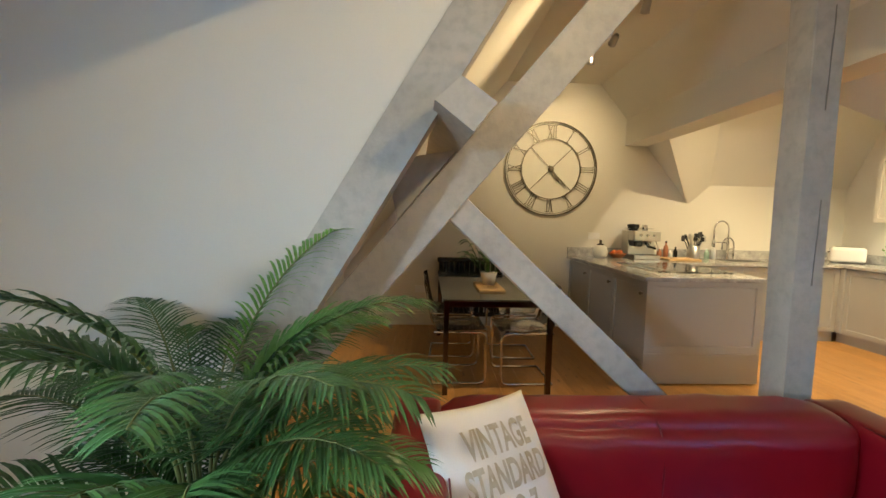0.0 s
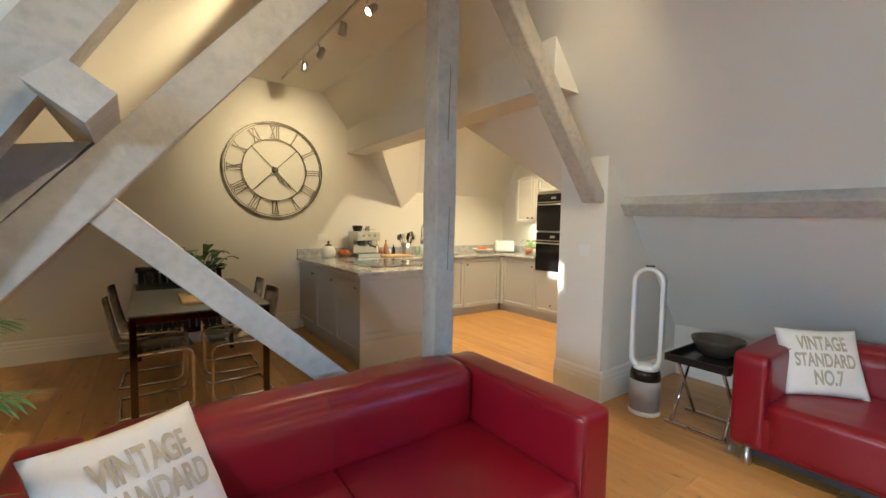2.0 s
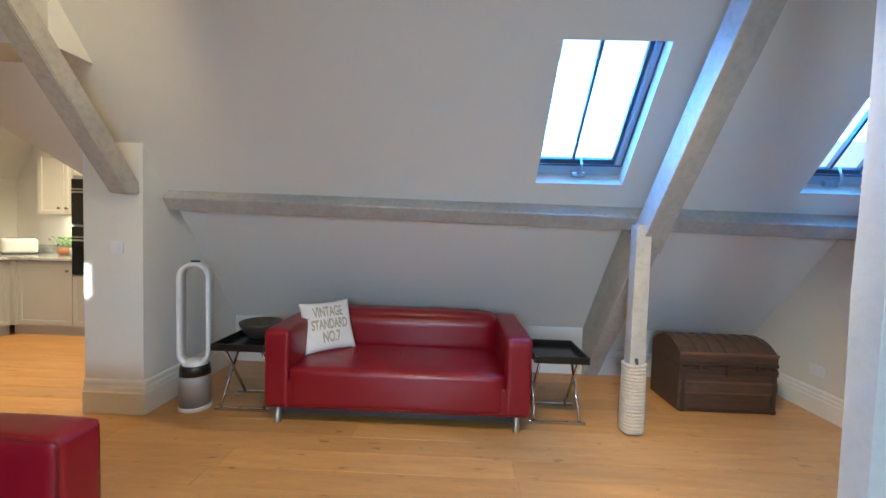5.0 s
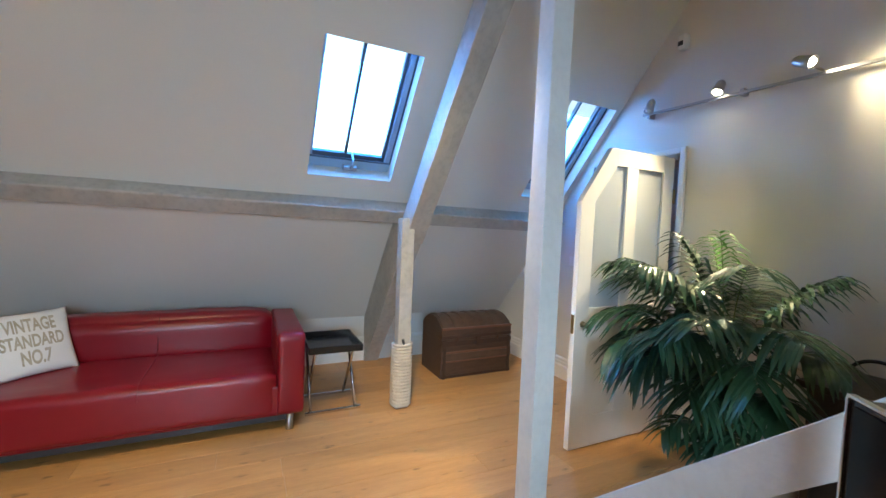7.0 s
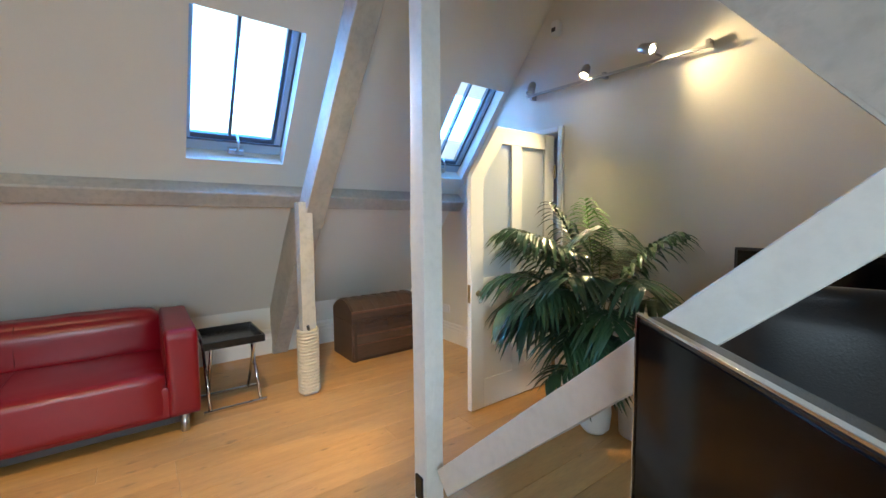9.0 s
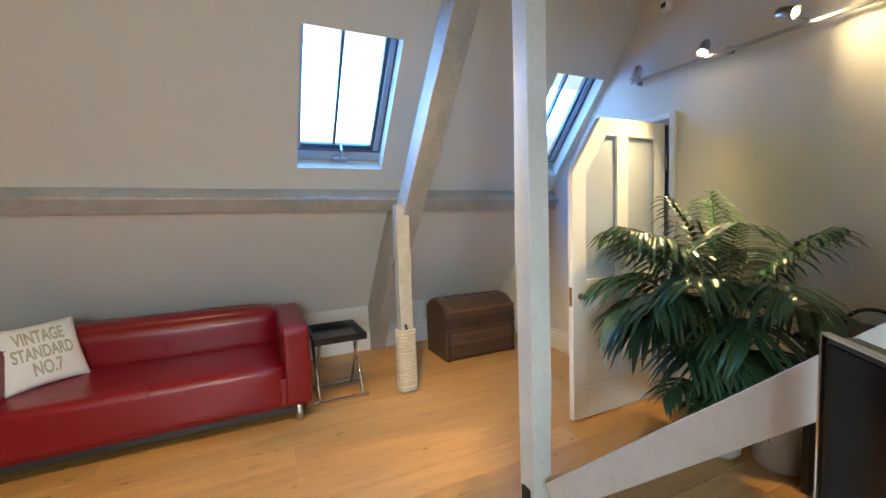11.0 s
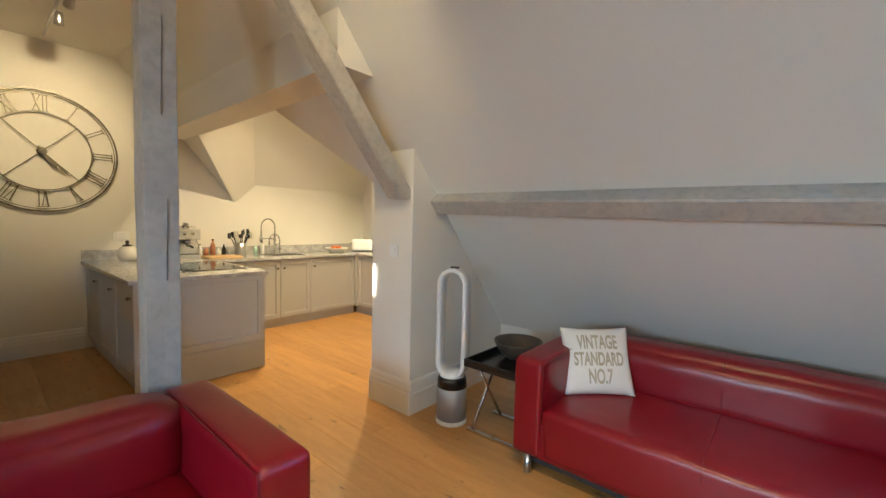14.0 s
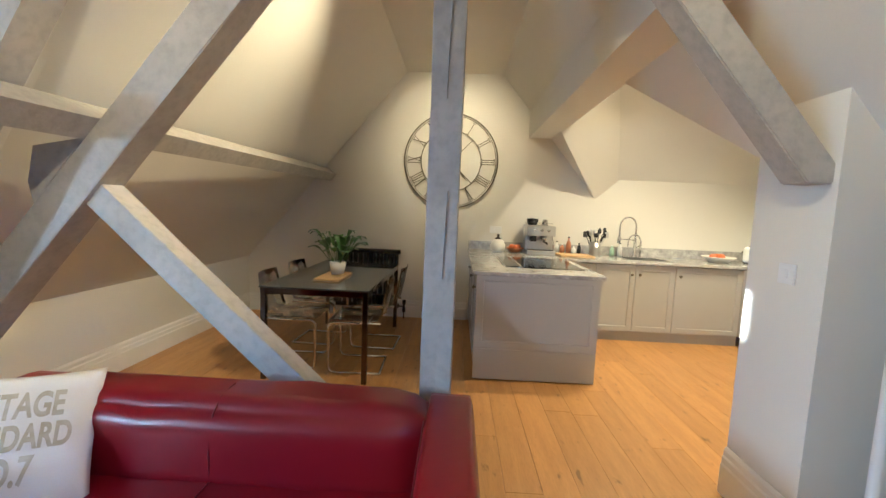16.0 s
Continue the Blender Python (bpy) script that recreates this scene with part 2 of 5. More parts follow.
def prism(points, shift, bm=None):
    """A polygon (3D points) pushed along shift."""
    bm = bm or bmesh.new()
    a = [bm.verts.new(p) for p in points]
    b = [bm.verts.new(Vector(p) + Vector(shift)) for p in points]
    n = len(a)
    bm.faces.new(a)
    bm.faces.new(b[::-1])
    for i in range(n):
        bm.faces.new((a[i], a[(i + 1) % n], b[(i + 1) % n], b[i]))
    return bm


def beam_between(p, q, width, depth, side, rough=0.006, cuts=10, seed=1, bevel=0.008):
    """A hewn timber from p to q; width runs along side, depth across it; slightly uneven."""
    p, q, side = Vector(p), Vector(q), Vector(side).normalized()
    ax = (q - p)
    length = ax.length
    ax.normalize()
    up = ax.cross(side).normalized()
    side = up.cross(ax).normalized()
    bm = bmesh.new()
    ring = []
    prof = [(-0.94, -1), (0, -1), (0.94, -1), (1, -0.94), (1, 0), (1, 0.94), (0.94, 1), (0, 1), (-0.94, 1), (-1, 0.94), (-1, 0), (-1, -0.94)]
    for i in range(cuts + 1):
        c = p + ax * length * i / cuts
        vs = []
        for k, (a, b) in enumerate(prof):
            w = noise.noise(Vector((i * 0.55 + seed * 7.1, k * 0.8, seed))) * rough
            vs.append(bm.verts.new(c + side * a * (width / 2 + w) + up * b * (depth / 2 + w)))
        ring.append(vs)
    n = len(prof)
    for i in range(cuts):
        for k in range(n):
            bm.faces.new((ring[i][k], ring[i][(k + 1) % n], ring[i + 1][(k + 1) % n], ring[i + 1][k]))
    bm.faces.new(ring[0][::-1])
    bm.faces.new(ring[-1])
    return bm


def lathe(profile, seg=32, bm=None, center=(0, 0, 0)):
    """Turn (radius, height) pairs round z."""
    bm = bm or bmesh.new()
    rings = []
    for r, z in profile:
        if r < 1e-5:
            rings.append([bm.verts.new((center[0], center[1], center[2] + z))])
        else:
            rings.append([bm.verts.new((center[0] + r * math.cos(2 * math.pi * i / seg), center[1] + r * math.sin(2 * math.pi * i / seg), center[2] + z)) for i in range(seg)])
    for a, b in zip(rings, rings[1:]):
        for i in range(seg):
            j = (i + 1) % seg
            if len(a) == 1 and len(b) > 1:
                bm.faces.new((a[0], b[j], b[i]))
            elif len(b) == 1 and len(a) > 1:
                bm.faces.new((a[i], a[j], b[0]))
            elif len(a) > 1:
                bm.faces.new((a[i], a[j], b[j], b[i]))
    return bm


def tube(points, radius, seg=8, bm=None, closed=False, taper=1.0):
    """A round bar along points."""
    bm = bm or bmesh.new()
    pts = [Vector(p) for p in points]
    n = len(pts)
    rings = []
    prev = None
    for i, p in enumerate(pts):
        d = (pts[(i + 1) % n] - pts[i - 1]) if (closed or 0 < i < n - 1) else (pts[1] - pts[0] if i == 0 else pts[-1] - pts[-2])
        d.normalize()
        if prev is None:
            ref = Vector((0, 0, 1)) if abs(d.z) < 0.9 else Vector((1, 0, 0))
            u = d.cross(ref).normalized()
        else:
            u = (prev - d * prev.dot(d)).normalized()
        prev = u
        v = d.cross(u)
        r = radius * (1 + (taper - 1) * i / max(1, n - 1))
        rings.append([bm.verts.new(p + u * math.cos(2 * math.pi * k / seg) * r + v * math.sin(2 * math.pi * k / seg) * r) for k in range(seg)])
    for i in range(n if closed else n - 1):
        a, b = rings[i], rings[(i + 1) % n]
        for k in range(seg):
            bm.faces.new((a[k], a[(k + 1) % seg], b[(k + 1) % seg], b[k]))
    if not closed:
        bm.faces.new(rings[0][::-1])
        bm.faces.new(rings[-1])
    return bm


def fillet(points, r, n=5, closed=False):
    """Round the corners of a path."""
    pts = [Vector(p) for p in points]
    out = []
    k = len(pts)
    for i, p in enumerate(pts):
        if not closed and i in (0, k - 1):
            out.append(p)
            continue
        a, b = pts[i - 1] - p, pts[(i + 1) % k] - p
        rr = min(r, a.length * 0.49, b.length * 0.49)
        a.normalize(), b.normalize()
        for j in range(n + 1):
            t = j / n
            out.append((p + a * rr) * (1 - t) ** 2 + p * 2 * t * (1 - t) + (p + b * rr) * t * t)
    return out


# ---- the room ----
K = 0.84
ZC = 3.01                      # flat ceiling
Y0, Y1 = -4.05, 4.465          # gable walls
NRM = Vector((1, 0, K)).normalized()


def xr(z):
    return 4.255 - (z - 1.7) * K


def xl(z):
    return 0.899 + (z - 1.7) * K


def sr(y, z):
    return Vector((xr(z), y, z))


def sl(y, z):
    return Vector((xl(z), y, z))


OUT_R, OUT_L = NRM * 0.2, Vector((-NRM.x, 0, NRM.z)) * 0.2


def structure(name, bm, material, label="", category=""):
    return tagged(part(name, bm, material), label, category, "", "structure")


def slope(f, shift, pieces):
    bm = bmesh.new()
    for poly in pieces:
        prism([f(*p) for p in poly], shift, bm)
    return bm


def rect(a, b, c, d):
    return [(a, c), (b, c), (b, d), (a, d)]


W1 = (-2.30, -1.70, 1.71, 2.42)
W2 = (-4.00, -3.53, 1.69, 2.38)
KNEE_R, KNEE_L = 0.45, 0.69
right = [rect(Y0, W2[0], KNEE_R, ZC), rect(W2[1], W1[0], KNEE_R, ZC), rect(W1[1], 1.2, KNEE_R, ZC),
         rect(*W2[:2], KNEE_R, W2[2]), rect(*W2[:2], W2[3], ZC), rect(*W1[:2], KNEE_R, W1[2]), rect(*W1[:2], W1[3], ZC),
         rect(1.2, Y1, 2.28, ZC), [(1.2, 1.5), (1.38, 1.5), (2.30, 2.28), (1.2, 2.28)], [(3.99, 2.28), (Y1, 1.585), (Y1, 2.28)]]
structure("wall_east_slope", slope(sr, OUT_R, right), WALL, "sloping attic wall in warm white paint", "wall")
CHK = 0.75                     # dormer side wall
left = [rect(CHK + 0.03, Y1, KNEE_L, ZC), rect(Y0, -2.28, KNEE_L, ZC), rect(-2.25, CHK, 2.36, ZC)]
structure("wall_west_slope", slope(sl, OUT_L, left), WALL, "sloping attic wall in warm white paint", "wall")
structure("ceiling", box(xl(ZC) - 0.3, xr(ZC) + 0.3, Y0 - 0.2, Y1 + 0.2, ZC, ZC + 0.15), WALL, "narrow flat ceiling in warm white paint", "ceiling")
structure("wall_north", box(-0.9, 6.7, Y1, Y1 + 0.2, -0.1, 3.5), WALL, "gable wall in warm white paint", "wall")
DX0, DX1, DZ = 3.14, 3.94, 1.96
bm = prism([(-0.9, Y0, -0.1), (DX0, Y0, -0.1), (DX0, Y0, DZ), (DX1, Y0, DZ), (DX1, Y0, -0.1), (6.0, Y0, -0.1), (6.0, Y0, 3.3), (-0.9, Y0, 3.3)], (0, -0.2, 0))
structure("wall_south", bm, WALL, "gable wall with a doorway in warm white paint", "wall")
structure("knee_wall_east", box(xr(KNEE_R), xr(KNEE_R) + 0.15, Y0, 1.0, -0.1, KNEE_R + 0.05), WALL, "low white knee wall", "wall")
bm = box(xl(KNEE_L) - 0.15, xl(KNEE_L), CHK + 0.1, Y1, -0.1, KNEE_L + 0.05)
box(xl(KNEE_L) - 0.15, xl(KNEE_L), Y0, -2.37, -0.1, KNEE_L + 0.05, bm=bm)
structure("knee_wall_west", bm, WALL, "low white knee wall", "wall")
# pier between living room and kitchen
ptop = (4.255 - 4.1) / K + 1.7
structure("pier", prism([(4.1, 1.0, -0.05), (4.1, 1.0, ptop), (xr(-0.05), 1.0, -0.05)], (0, 0.42, 0)), WALL, "white painted wall pier beside the kitchen opening", "wall")
# dormer


def edge(z):
    return -0.075 + z * 0.60


cheek = [(-0.65, 0, -0.05), (edge(-0.05), 0, -0.05), (edge(2.37), 0, 2.37), (-0.65, 0, 2.37)]
structure("dormer_cheek_north", prism([(a, CHK, c) for a, b, c in cheek], (0, 0.25, 0)), WALL, "white dormer side wall", "wall")
structure("dormer_cheek_south", prism([(a, -2.37, c) for a, b, c in cheek], (0, 0.12, 0)), WALL, "white dormer side wall", "wall")
# beam grey on this board stands in for wall paint in shade
EDGE = [(edge(z) + d, y, z) for z, d, y in ((0.2, -0.004, 0.742), (2.36, -0.004, 0.742), (2.36, 0.165, 0.715), (0.2, 0.165, 0.715))]
structure("dormer_rafter", prism(EDGE, (0, 0.12, 0)), BEAM, "rafter board along the dormer's edge, its grey holding shade", "beam")
structure("dormer_ceiling", box(-0.95, xl(2.36), -2.37, CHK + 0.25, 2.37, 2.47), WALL, "white dormer ceiling", "ceiling")
WY0, WY1, WZ0, WZ1 = -2.24, -1.82, 1.27, 1.60
VY0, VY1, VZ0, VZ1 = -1.28, -0.32, 1.05, 1.95
bm = bmesh.new()
for y0, y1, z0, z1 in ((-2.4, WY0, -0.1, 2.47), (WY1, VY0, -0.1, 2.47), (VY1, CHK + 0.25, -0.1, 2.47), (WY0, WY1, -0.1, WZ0), (WY0, WY1, WZ1, 2.47), (VY0, VY1, -0.1, VZ0), (VY0, VY1, VZ1, 2.47)):
    box(-0.80, -0.60, y0, y1, z0, z1, bm=bm)
structure("dormer_wall", bm, WALL, "white dormer front wall around a window", "wall")
# kitchen extension
EX = 6.42
structure("wall_east_kitchen", box(EX, EX + 0.15, 1.0, Y1 + 0.1, -0.1, 3.5), WALL, "kitchen wall in warm white paint", "wall")
structure("wall_south_kitchen", box(5.4, EX + 0.1, 1.0, 1.42, -0.1, 3.3), WALL, "kitchen wall in warm white paint", "wall")
bm = prism([(4.55, Y1 + 0.02, 1.78), (4.1, 3.76, 3.2), (6.5, 3.76, 3.2), (6.5, Y1 + 0.02, 1.78)], (0, 0.12, 0.1))
prism([(xr(1.62) + 0.24, 1.42, 1.62), (xr(3.2) + 0.3, 2.1, 3.2), (6.5, 2.1, 3.2), (6.5, 1.42, 1.62)], (0, -0.12, 0.1), bm)
box(3.3, 6.5, 2.05, 3.8, 3.2, 3.35, bm=bm)
structure("ceiling_kitchen", bm, WALL, "sloping kitchen ceiling in warm white paint", "ceiling")
A, B, C = Vector((4.33, 4.465, 1.585)), Vector((3.77, 3.99, 2.275)), Vector((4.60, 4.465, 1.80))
E = Vector((4.39, 3.99, 2.77))
structure("kitchen_roof_return", prism([A, B, E, C], (-0.02, 0.06, 0.03)), WALL, "white plaster return beside the kitchen ceiling", "wall")
bm = prism([(3.5, 1.04, 2.28), (3.5, 1.04, 2.6), (xr(2.26), 1.04, 2.28)], (0, Y1 - 1.04, 0))
structure("boxed_purlin", bm, WALL, "boxed-in purlin in warm white plaster above the kitchen opening", "beam")
# lobby behind the door
bm = box(2.6, 4.6, -5.6, -5.5, -0.1, 2.5)
box(2.5, 2.6, -5.6, -4.25, -0.1, 2.5, bm=bm)
box(4.6, 4.7, -5.6, -4.25, -0.1, 2.5, bm=bm)
box(2.5, 4.7, -5.6, -4.25, 2.4, 2.5, bm=bm)
structure("lobby_wall", bm, GREYWALL, "plain lobby walls beyond the door", "wall")
structure("floor", box(-0.9, 6.6, -5.6, 4.6, -0.12, -0.012), GAP, "warm oak plank floor", "floor")
# ---- timber frame ----


def timber(name, p, q, w, d, side, label, material=None, seed=1, rough=0.006, cat="beam"):
    return tagged(part(name, beam_between(p, q, w, d, side, seed=seed, rough=rough), material or BEAM), label, cat, "roof timbers", "structure")


RH = 0.36     # the rafters' middle line lies this far inside the roof plane, measured level
for y, seed in ((1.09, 3), (-2.49, 9)):
    timber("principal_rafter_west", (xl(0.25) + 0.455, y, 0.25), (xl(2.95) + 0.455, y, 2.95), 0.14, 0.15, (0, 1, 0), "pale grey limewashed sloping rafter", seed=seed)
RE = [(xr(z) - 0.305 + d, 1.025, z) for z, d in ((1.535, -0.082), (1.535, 0.082), (2.95, 0.082), (2.95, -0.082))]
bm = prism(RE, (0, 0.13, 0))
bmesh.ops.bevel(bm, geom=bm.edges[:], offset=0.006, segments=2, affect="EDGES")
tagged(part("principal_rafter_east", bm, BEAM), "pale grey limewashed sloping rafter with a level sawn foot", "beam", "roof timbers", "structure")
timber("principal_rafter_east", (xr(1.30) - 0.33, -2.49, 1.30), (xr(2.95) - 0.33, -2.49, 2.95), 0.15, 0.17, (0, 1, 0), "pale grey limewashed sloping rafter", seed=6)
timber("rafter_foot", (xr(0.03) - 0.21, -2.49, 0.03), (xr(1.36) - 0.21, -2.49, 1.36), 0.14, 0.35, (0, 1, 0), "pale grey limewashed deep foot of the rafter behind the post", seed=7)
timber("post", (2.62, 1.09, 0), (2.62, 1.09, ZC), 0.125, 0.13, (0, 1, 0), "pale grey limewashed upright timber post behind the sofa", seed=11, cat="post")
timber("post", (2.615, -2.447, 0), (2.615, -2.447, ZC), 0.095, 0.095, (0, 1, 0), "cream painted upright timber post with a black socket at its foot", seed=12, material=CREAM, cat="post")
for y, seed in ((1.10, 21), (-2.49, 22)):
    timber("brace", (1.16, y, 1.40), (2.50, y, 0.16), 0.11, 0.11, (0, 1, 0), "pale painted diagonal timber brace", seed=seed, material=(BEAM if y > 0 else CREAM), rough=0.003)
bm = bmesh.new()
ends = []
for k in range(25):
    y = Y0 + (0.999 - Y0) * k / 24
    zb = 1.3725 + 0.065 * k / 24
    b, up, back = Vector((4.355, y, zb)), Vector((-0.643, 0, 0.766)), Vector((0.766, 0, 0.643))
    w = [0.004 * noise.noise(Vector((k * 0.6, c * 3.1, 4.4))) for c in range(4)]
    ring_ = [b + back * 0.2, b + back * 0.006 + up * w[0], b + up * 0.006 + back * w[1], b + up * (0.114 + w[2]), b + up * 0.122 + back * 0.007, b + up * (0.122 + w[3]) + back * 0.2]
    ends.append([bm.verts.new(p) for p in ring_])
for a, c in zip(ends, ends[1:]):
    for k in range(6):
        bm.faces.new((a[k], a[(k + 1) % 6], c[(k + 1) % 6], c[k]))
bm.faces.new(ends[0])
bm.faces.new(ends[-1][::-1])
tagged(part("purlin_east", bm, BEAM), "pale grey limewashed horizontal purlin set square to the sloping wall", "beam", "roof timbers", "structure")
bm = prism([(1.149, 0.60, 1.738), (1.251, 0.60, 1.669), (1.186, 0.60, 1.586), (1.075, 0.60, 1.670)], (-0.09, Y1 - 0.61, 0.09))
tagged(part("purlin_west", bm, BEAM), "pale grey limewashed purlin with a sawn end, set square to the roof", "beam", "roof timbers", "structure")
bm = prism([(1.168, 1.025, 1.604), (0.945, 1.025, 1.330), (0.926, 1.025, 1.42), (0.955, 1.025, 1.565)], (0, 0.06, 0))
tagged(part("purlin_cleat", bm, BEAM), "pale grey timber cleat wedged under the purlin", "beam", "roof timbers", "structure")
for x0, y0, z0, z1 in ((2.632, 1.0235, 1.1, 1.45), (2.622, 1.0235, 1.8, 2.2)):
    bm = beam_between((x0, y0, z0), (x0 + 0.008, y0, z1), 0.0013, 0.003, (1, 0, 0), rough=0.0022, cuts=8, seed=int(z0 * 50))
    tagged(part("timber_crack", bm, CRACK), "fine drying crack in the post", "crack", "", "structure")
# ---- trim ----


def skirting(points, out, height=0.22, label="white stepped skirting board"):
    """Stepped skirting along a level line; out points into the room."""
    prof = [(0, 0), (0.024, 0), (0.024, height * 0.62), (0.019, height * 0.66), (0.019, height * 0.78), (0.013, height * 0.82), (0.013, height * 0.93), (0.005, height), (0, height)]
    a, b = Vector(points[0]), Vector(points[1])
    o = Vector(out)
    bm = prism([a + o * d + Vector((0, 0, z)) for d, z in prof], b - a)
    return tagged(part("baseboard", bm, TRIM), label, "baseboard", "", "structure")


skirting(((0.06, Y1 - 0.001, 0), (2.84, Y1 - 0.001, 0)), (0, -1, 0))
skirting(((4.099, 0.976, 0), (4.099, 1.42, 0)), (-1, 0, 0), 0.24)
skirting(((4.10, 0.999, 0), (5.28, 0.999, 0)), (0, -1, 0), 0.24)
skirting(((xr(KNEE_R) - 0.001, Y0, 0), (xr(KNEE_R) - 0.001, 0.97, 0)), (-1, 0, 0), 0.24)
skirting(((xl(KNEE_L) + 0.001, CHK + 0.13, 0), (xl(KNEE_L) + 0.001, Y1 - 0.03, 0)), (1, 0, 0), 0.22)
skirting(((4.02, Y0 + 0.001, 0), (5.27, Y0 + 0.001, 0)), (0, 1, 0), 0.2)
skirting(((0.1, Y0 + 0.001, 0), (3.09, Y0 + 0.001, 0)), (0, 1, 0), 0.2)
skirting(((-0.59, CHK - 0.001, 0), (-0.25, CHK - 0.001, 0)), (0, -1, 0), 0.2)

# door frame
bm = box(DX0 - 0.045, DX0 - 0.001, Y0, Y0 + 0.022, 0, DZ + 0.04, 0.004)
box(DX1 + 0.001, DX1 + 0.075, Y0, Y0 + 0.022, 0, 1.62, 0.004, bm=bm)
box(DX0, DX1 - 0.1, Y0, Y0 + 0.022, DZ + 0.001, DZ + 0.04, 0.004, bm=bm)
structure("door_frame", bm, TRIM, "white painted door architrave", "door frame")

# roof windows


def roof_window(name, w):
    y0, y1, z0, z1 = w
    n = NRM
    t = Vector((-K, 0, 1)).normalized()          # up the slope
    o = sr(y0, z0)
    ln = (sr(y0, z1) - o).length
    wd = y1 - y0
    m = Matrix((( t.x, 0, n.x, o.x), (t.y, 1, n.y, o.y), (t.z, 0, n.z, o.z), (0, 0, 0, 1)))
    top = thing(name, m, "roof window with dark frame, centre bar and bottom winder", "window", "roof windows", "structure")

    def bar(nm, a, b, c, d, e, f, material, bev=0.004):
        return part(nm, box(a, b, c, d, e, f, bev), material, top)

    # lining of the opening
    bar("window_reveal", 0.0, ln, -0.012, -0.001, 0.003, 0.2, TRIM, 0)
    bar("window_reveal", 0.0, ln, wd + 0.001, wd + 0.012, 0.003, 0.2, TRIM, 0)
    bar("window_sill", -0.012, -0.001, 0.0, wd, 0.003, 0.2, TRIM, 0)
    bar("window_head", ln + 0.001, ln + 0.012, 0.0, wd, 0.003, 0.2, TRIM, 0)
    f = 0.16
    bar("window_frame", 0.012, 0.085, 0.0, wd, 0.10, f, FRAME)
    bar("window_frame", ln - 0.03, ln, 0.0, wd, 0.10, f, FRAME)
    bar("window_frame", 0.086, ln - 0.031, 0.0, 0.045, 0.10, f, FRAME)
    bar("sash_stile", 0.126, ln - 0.031, 0.047, 0.070, 0.118, 0.152, SASH)
    bar("sash_gasket", 0.086, ln - 0.031, 0.0, 0.010, 0.092, 0.099, SASH, 0)
    bar("sash_gasket", 0.086, 0.096, 0.012, wd - 0.012, 0.092, 0.099, SASH, 0)
    bar("window_frame", 0.086, ln - 0.031, wd - 0.03, wd, 0.10, f, FRAME)
    bar("sash_rail", 0.09, 0.125, 0.05, wd - 0.03, 0.115, 0.15, SASH)
    bar("glazing_bar", 0.125, ln - 0.03, wd * 0.56 - 0.008, wd * 0.56 + 0.012, 0.12, 0.155, SASH)
    g = bar("pane", 0.1, ln - 0.02, 0.03, wd - 0.02, 0.156, 0.159, SKYGLASS, 0)
    g.visible_shadow = False
    h = part("winder", tube(fillet([(0.045, wd * 0.5, 0.07), (0.06, wd * 0.5 + 0.01, 0.02), (0.10, wd * 0.5 - 0.01, 0.03), (0.15, wd * 0.5, 0.1)], 0.02), 0.008), NICKEL, top, "grey metal winder handle", True)
    part("winder_plate", box(0.015, 0.05, wd * 0.5 - 0.05, wd * 0.5 + 0.05, 0.06, 0.10, 0.006), NICKEL, h)
    return top


roof_window("window_1", W1)
roof_window("window_2", W2)
# unseen dormer window behind the walk, opening sized to shape the sun patch
top = thing("window_3", None, "small unseen dormer window, sized to shape the sun patch", "window", "", "structure")
for a, b, c, d in ((WY0, WY0 + 0.05, WZ0, WZ1), (WY1 - 0.05, WY1, WZ0, WZ1), (WY0 + 0.05, WY1 - 0.05, WZ0, WZ0 + 0.05), (WY0 + 0.05, WY1 - 0.05, WZ1 - 0.05, WZ1)):
    part("window_frame", box(-0.70, -0.64, a, b, c, d, 0.005), TRIM, top)

# added unseen window; its blind only keeps a second sun patch out
top = thing("window_4", None, "unseen dormer window added for west daylight, behind an added blind", "window", "", "structure")
for a, b, c, d in ((VY0, VY0 + 0.05, VZ0, VZ1), (VY1 - 0.05, VY1, VZ0, VZ1), (VY0 + 0.05, VY1 - 0.05, VZ0, VZ0 + 0.05), (VY0 + 0.05, VY1 - 0.05, VZ1 - 0.05, VZ1)):
    part("window_frame", box(-0.72, -0.66, a, b, c, d, 0.005), TRIM, top)
part("blind", box(-0.695, -0.69, VY0 + 0.05, VY1 - 0.05, VZ0 + 0.05, VZ1 - 0.05), LINEN, top, "added pale blind that keeps the sun out")

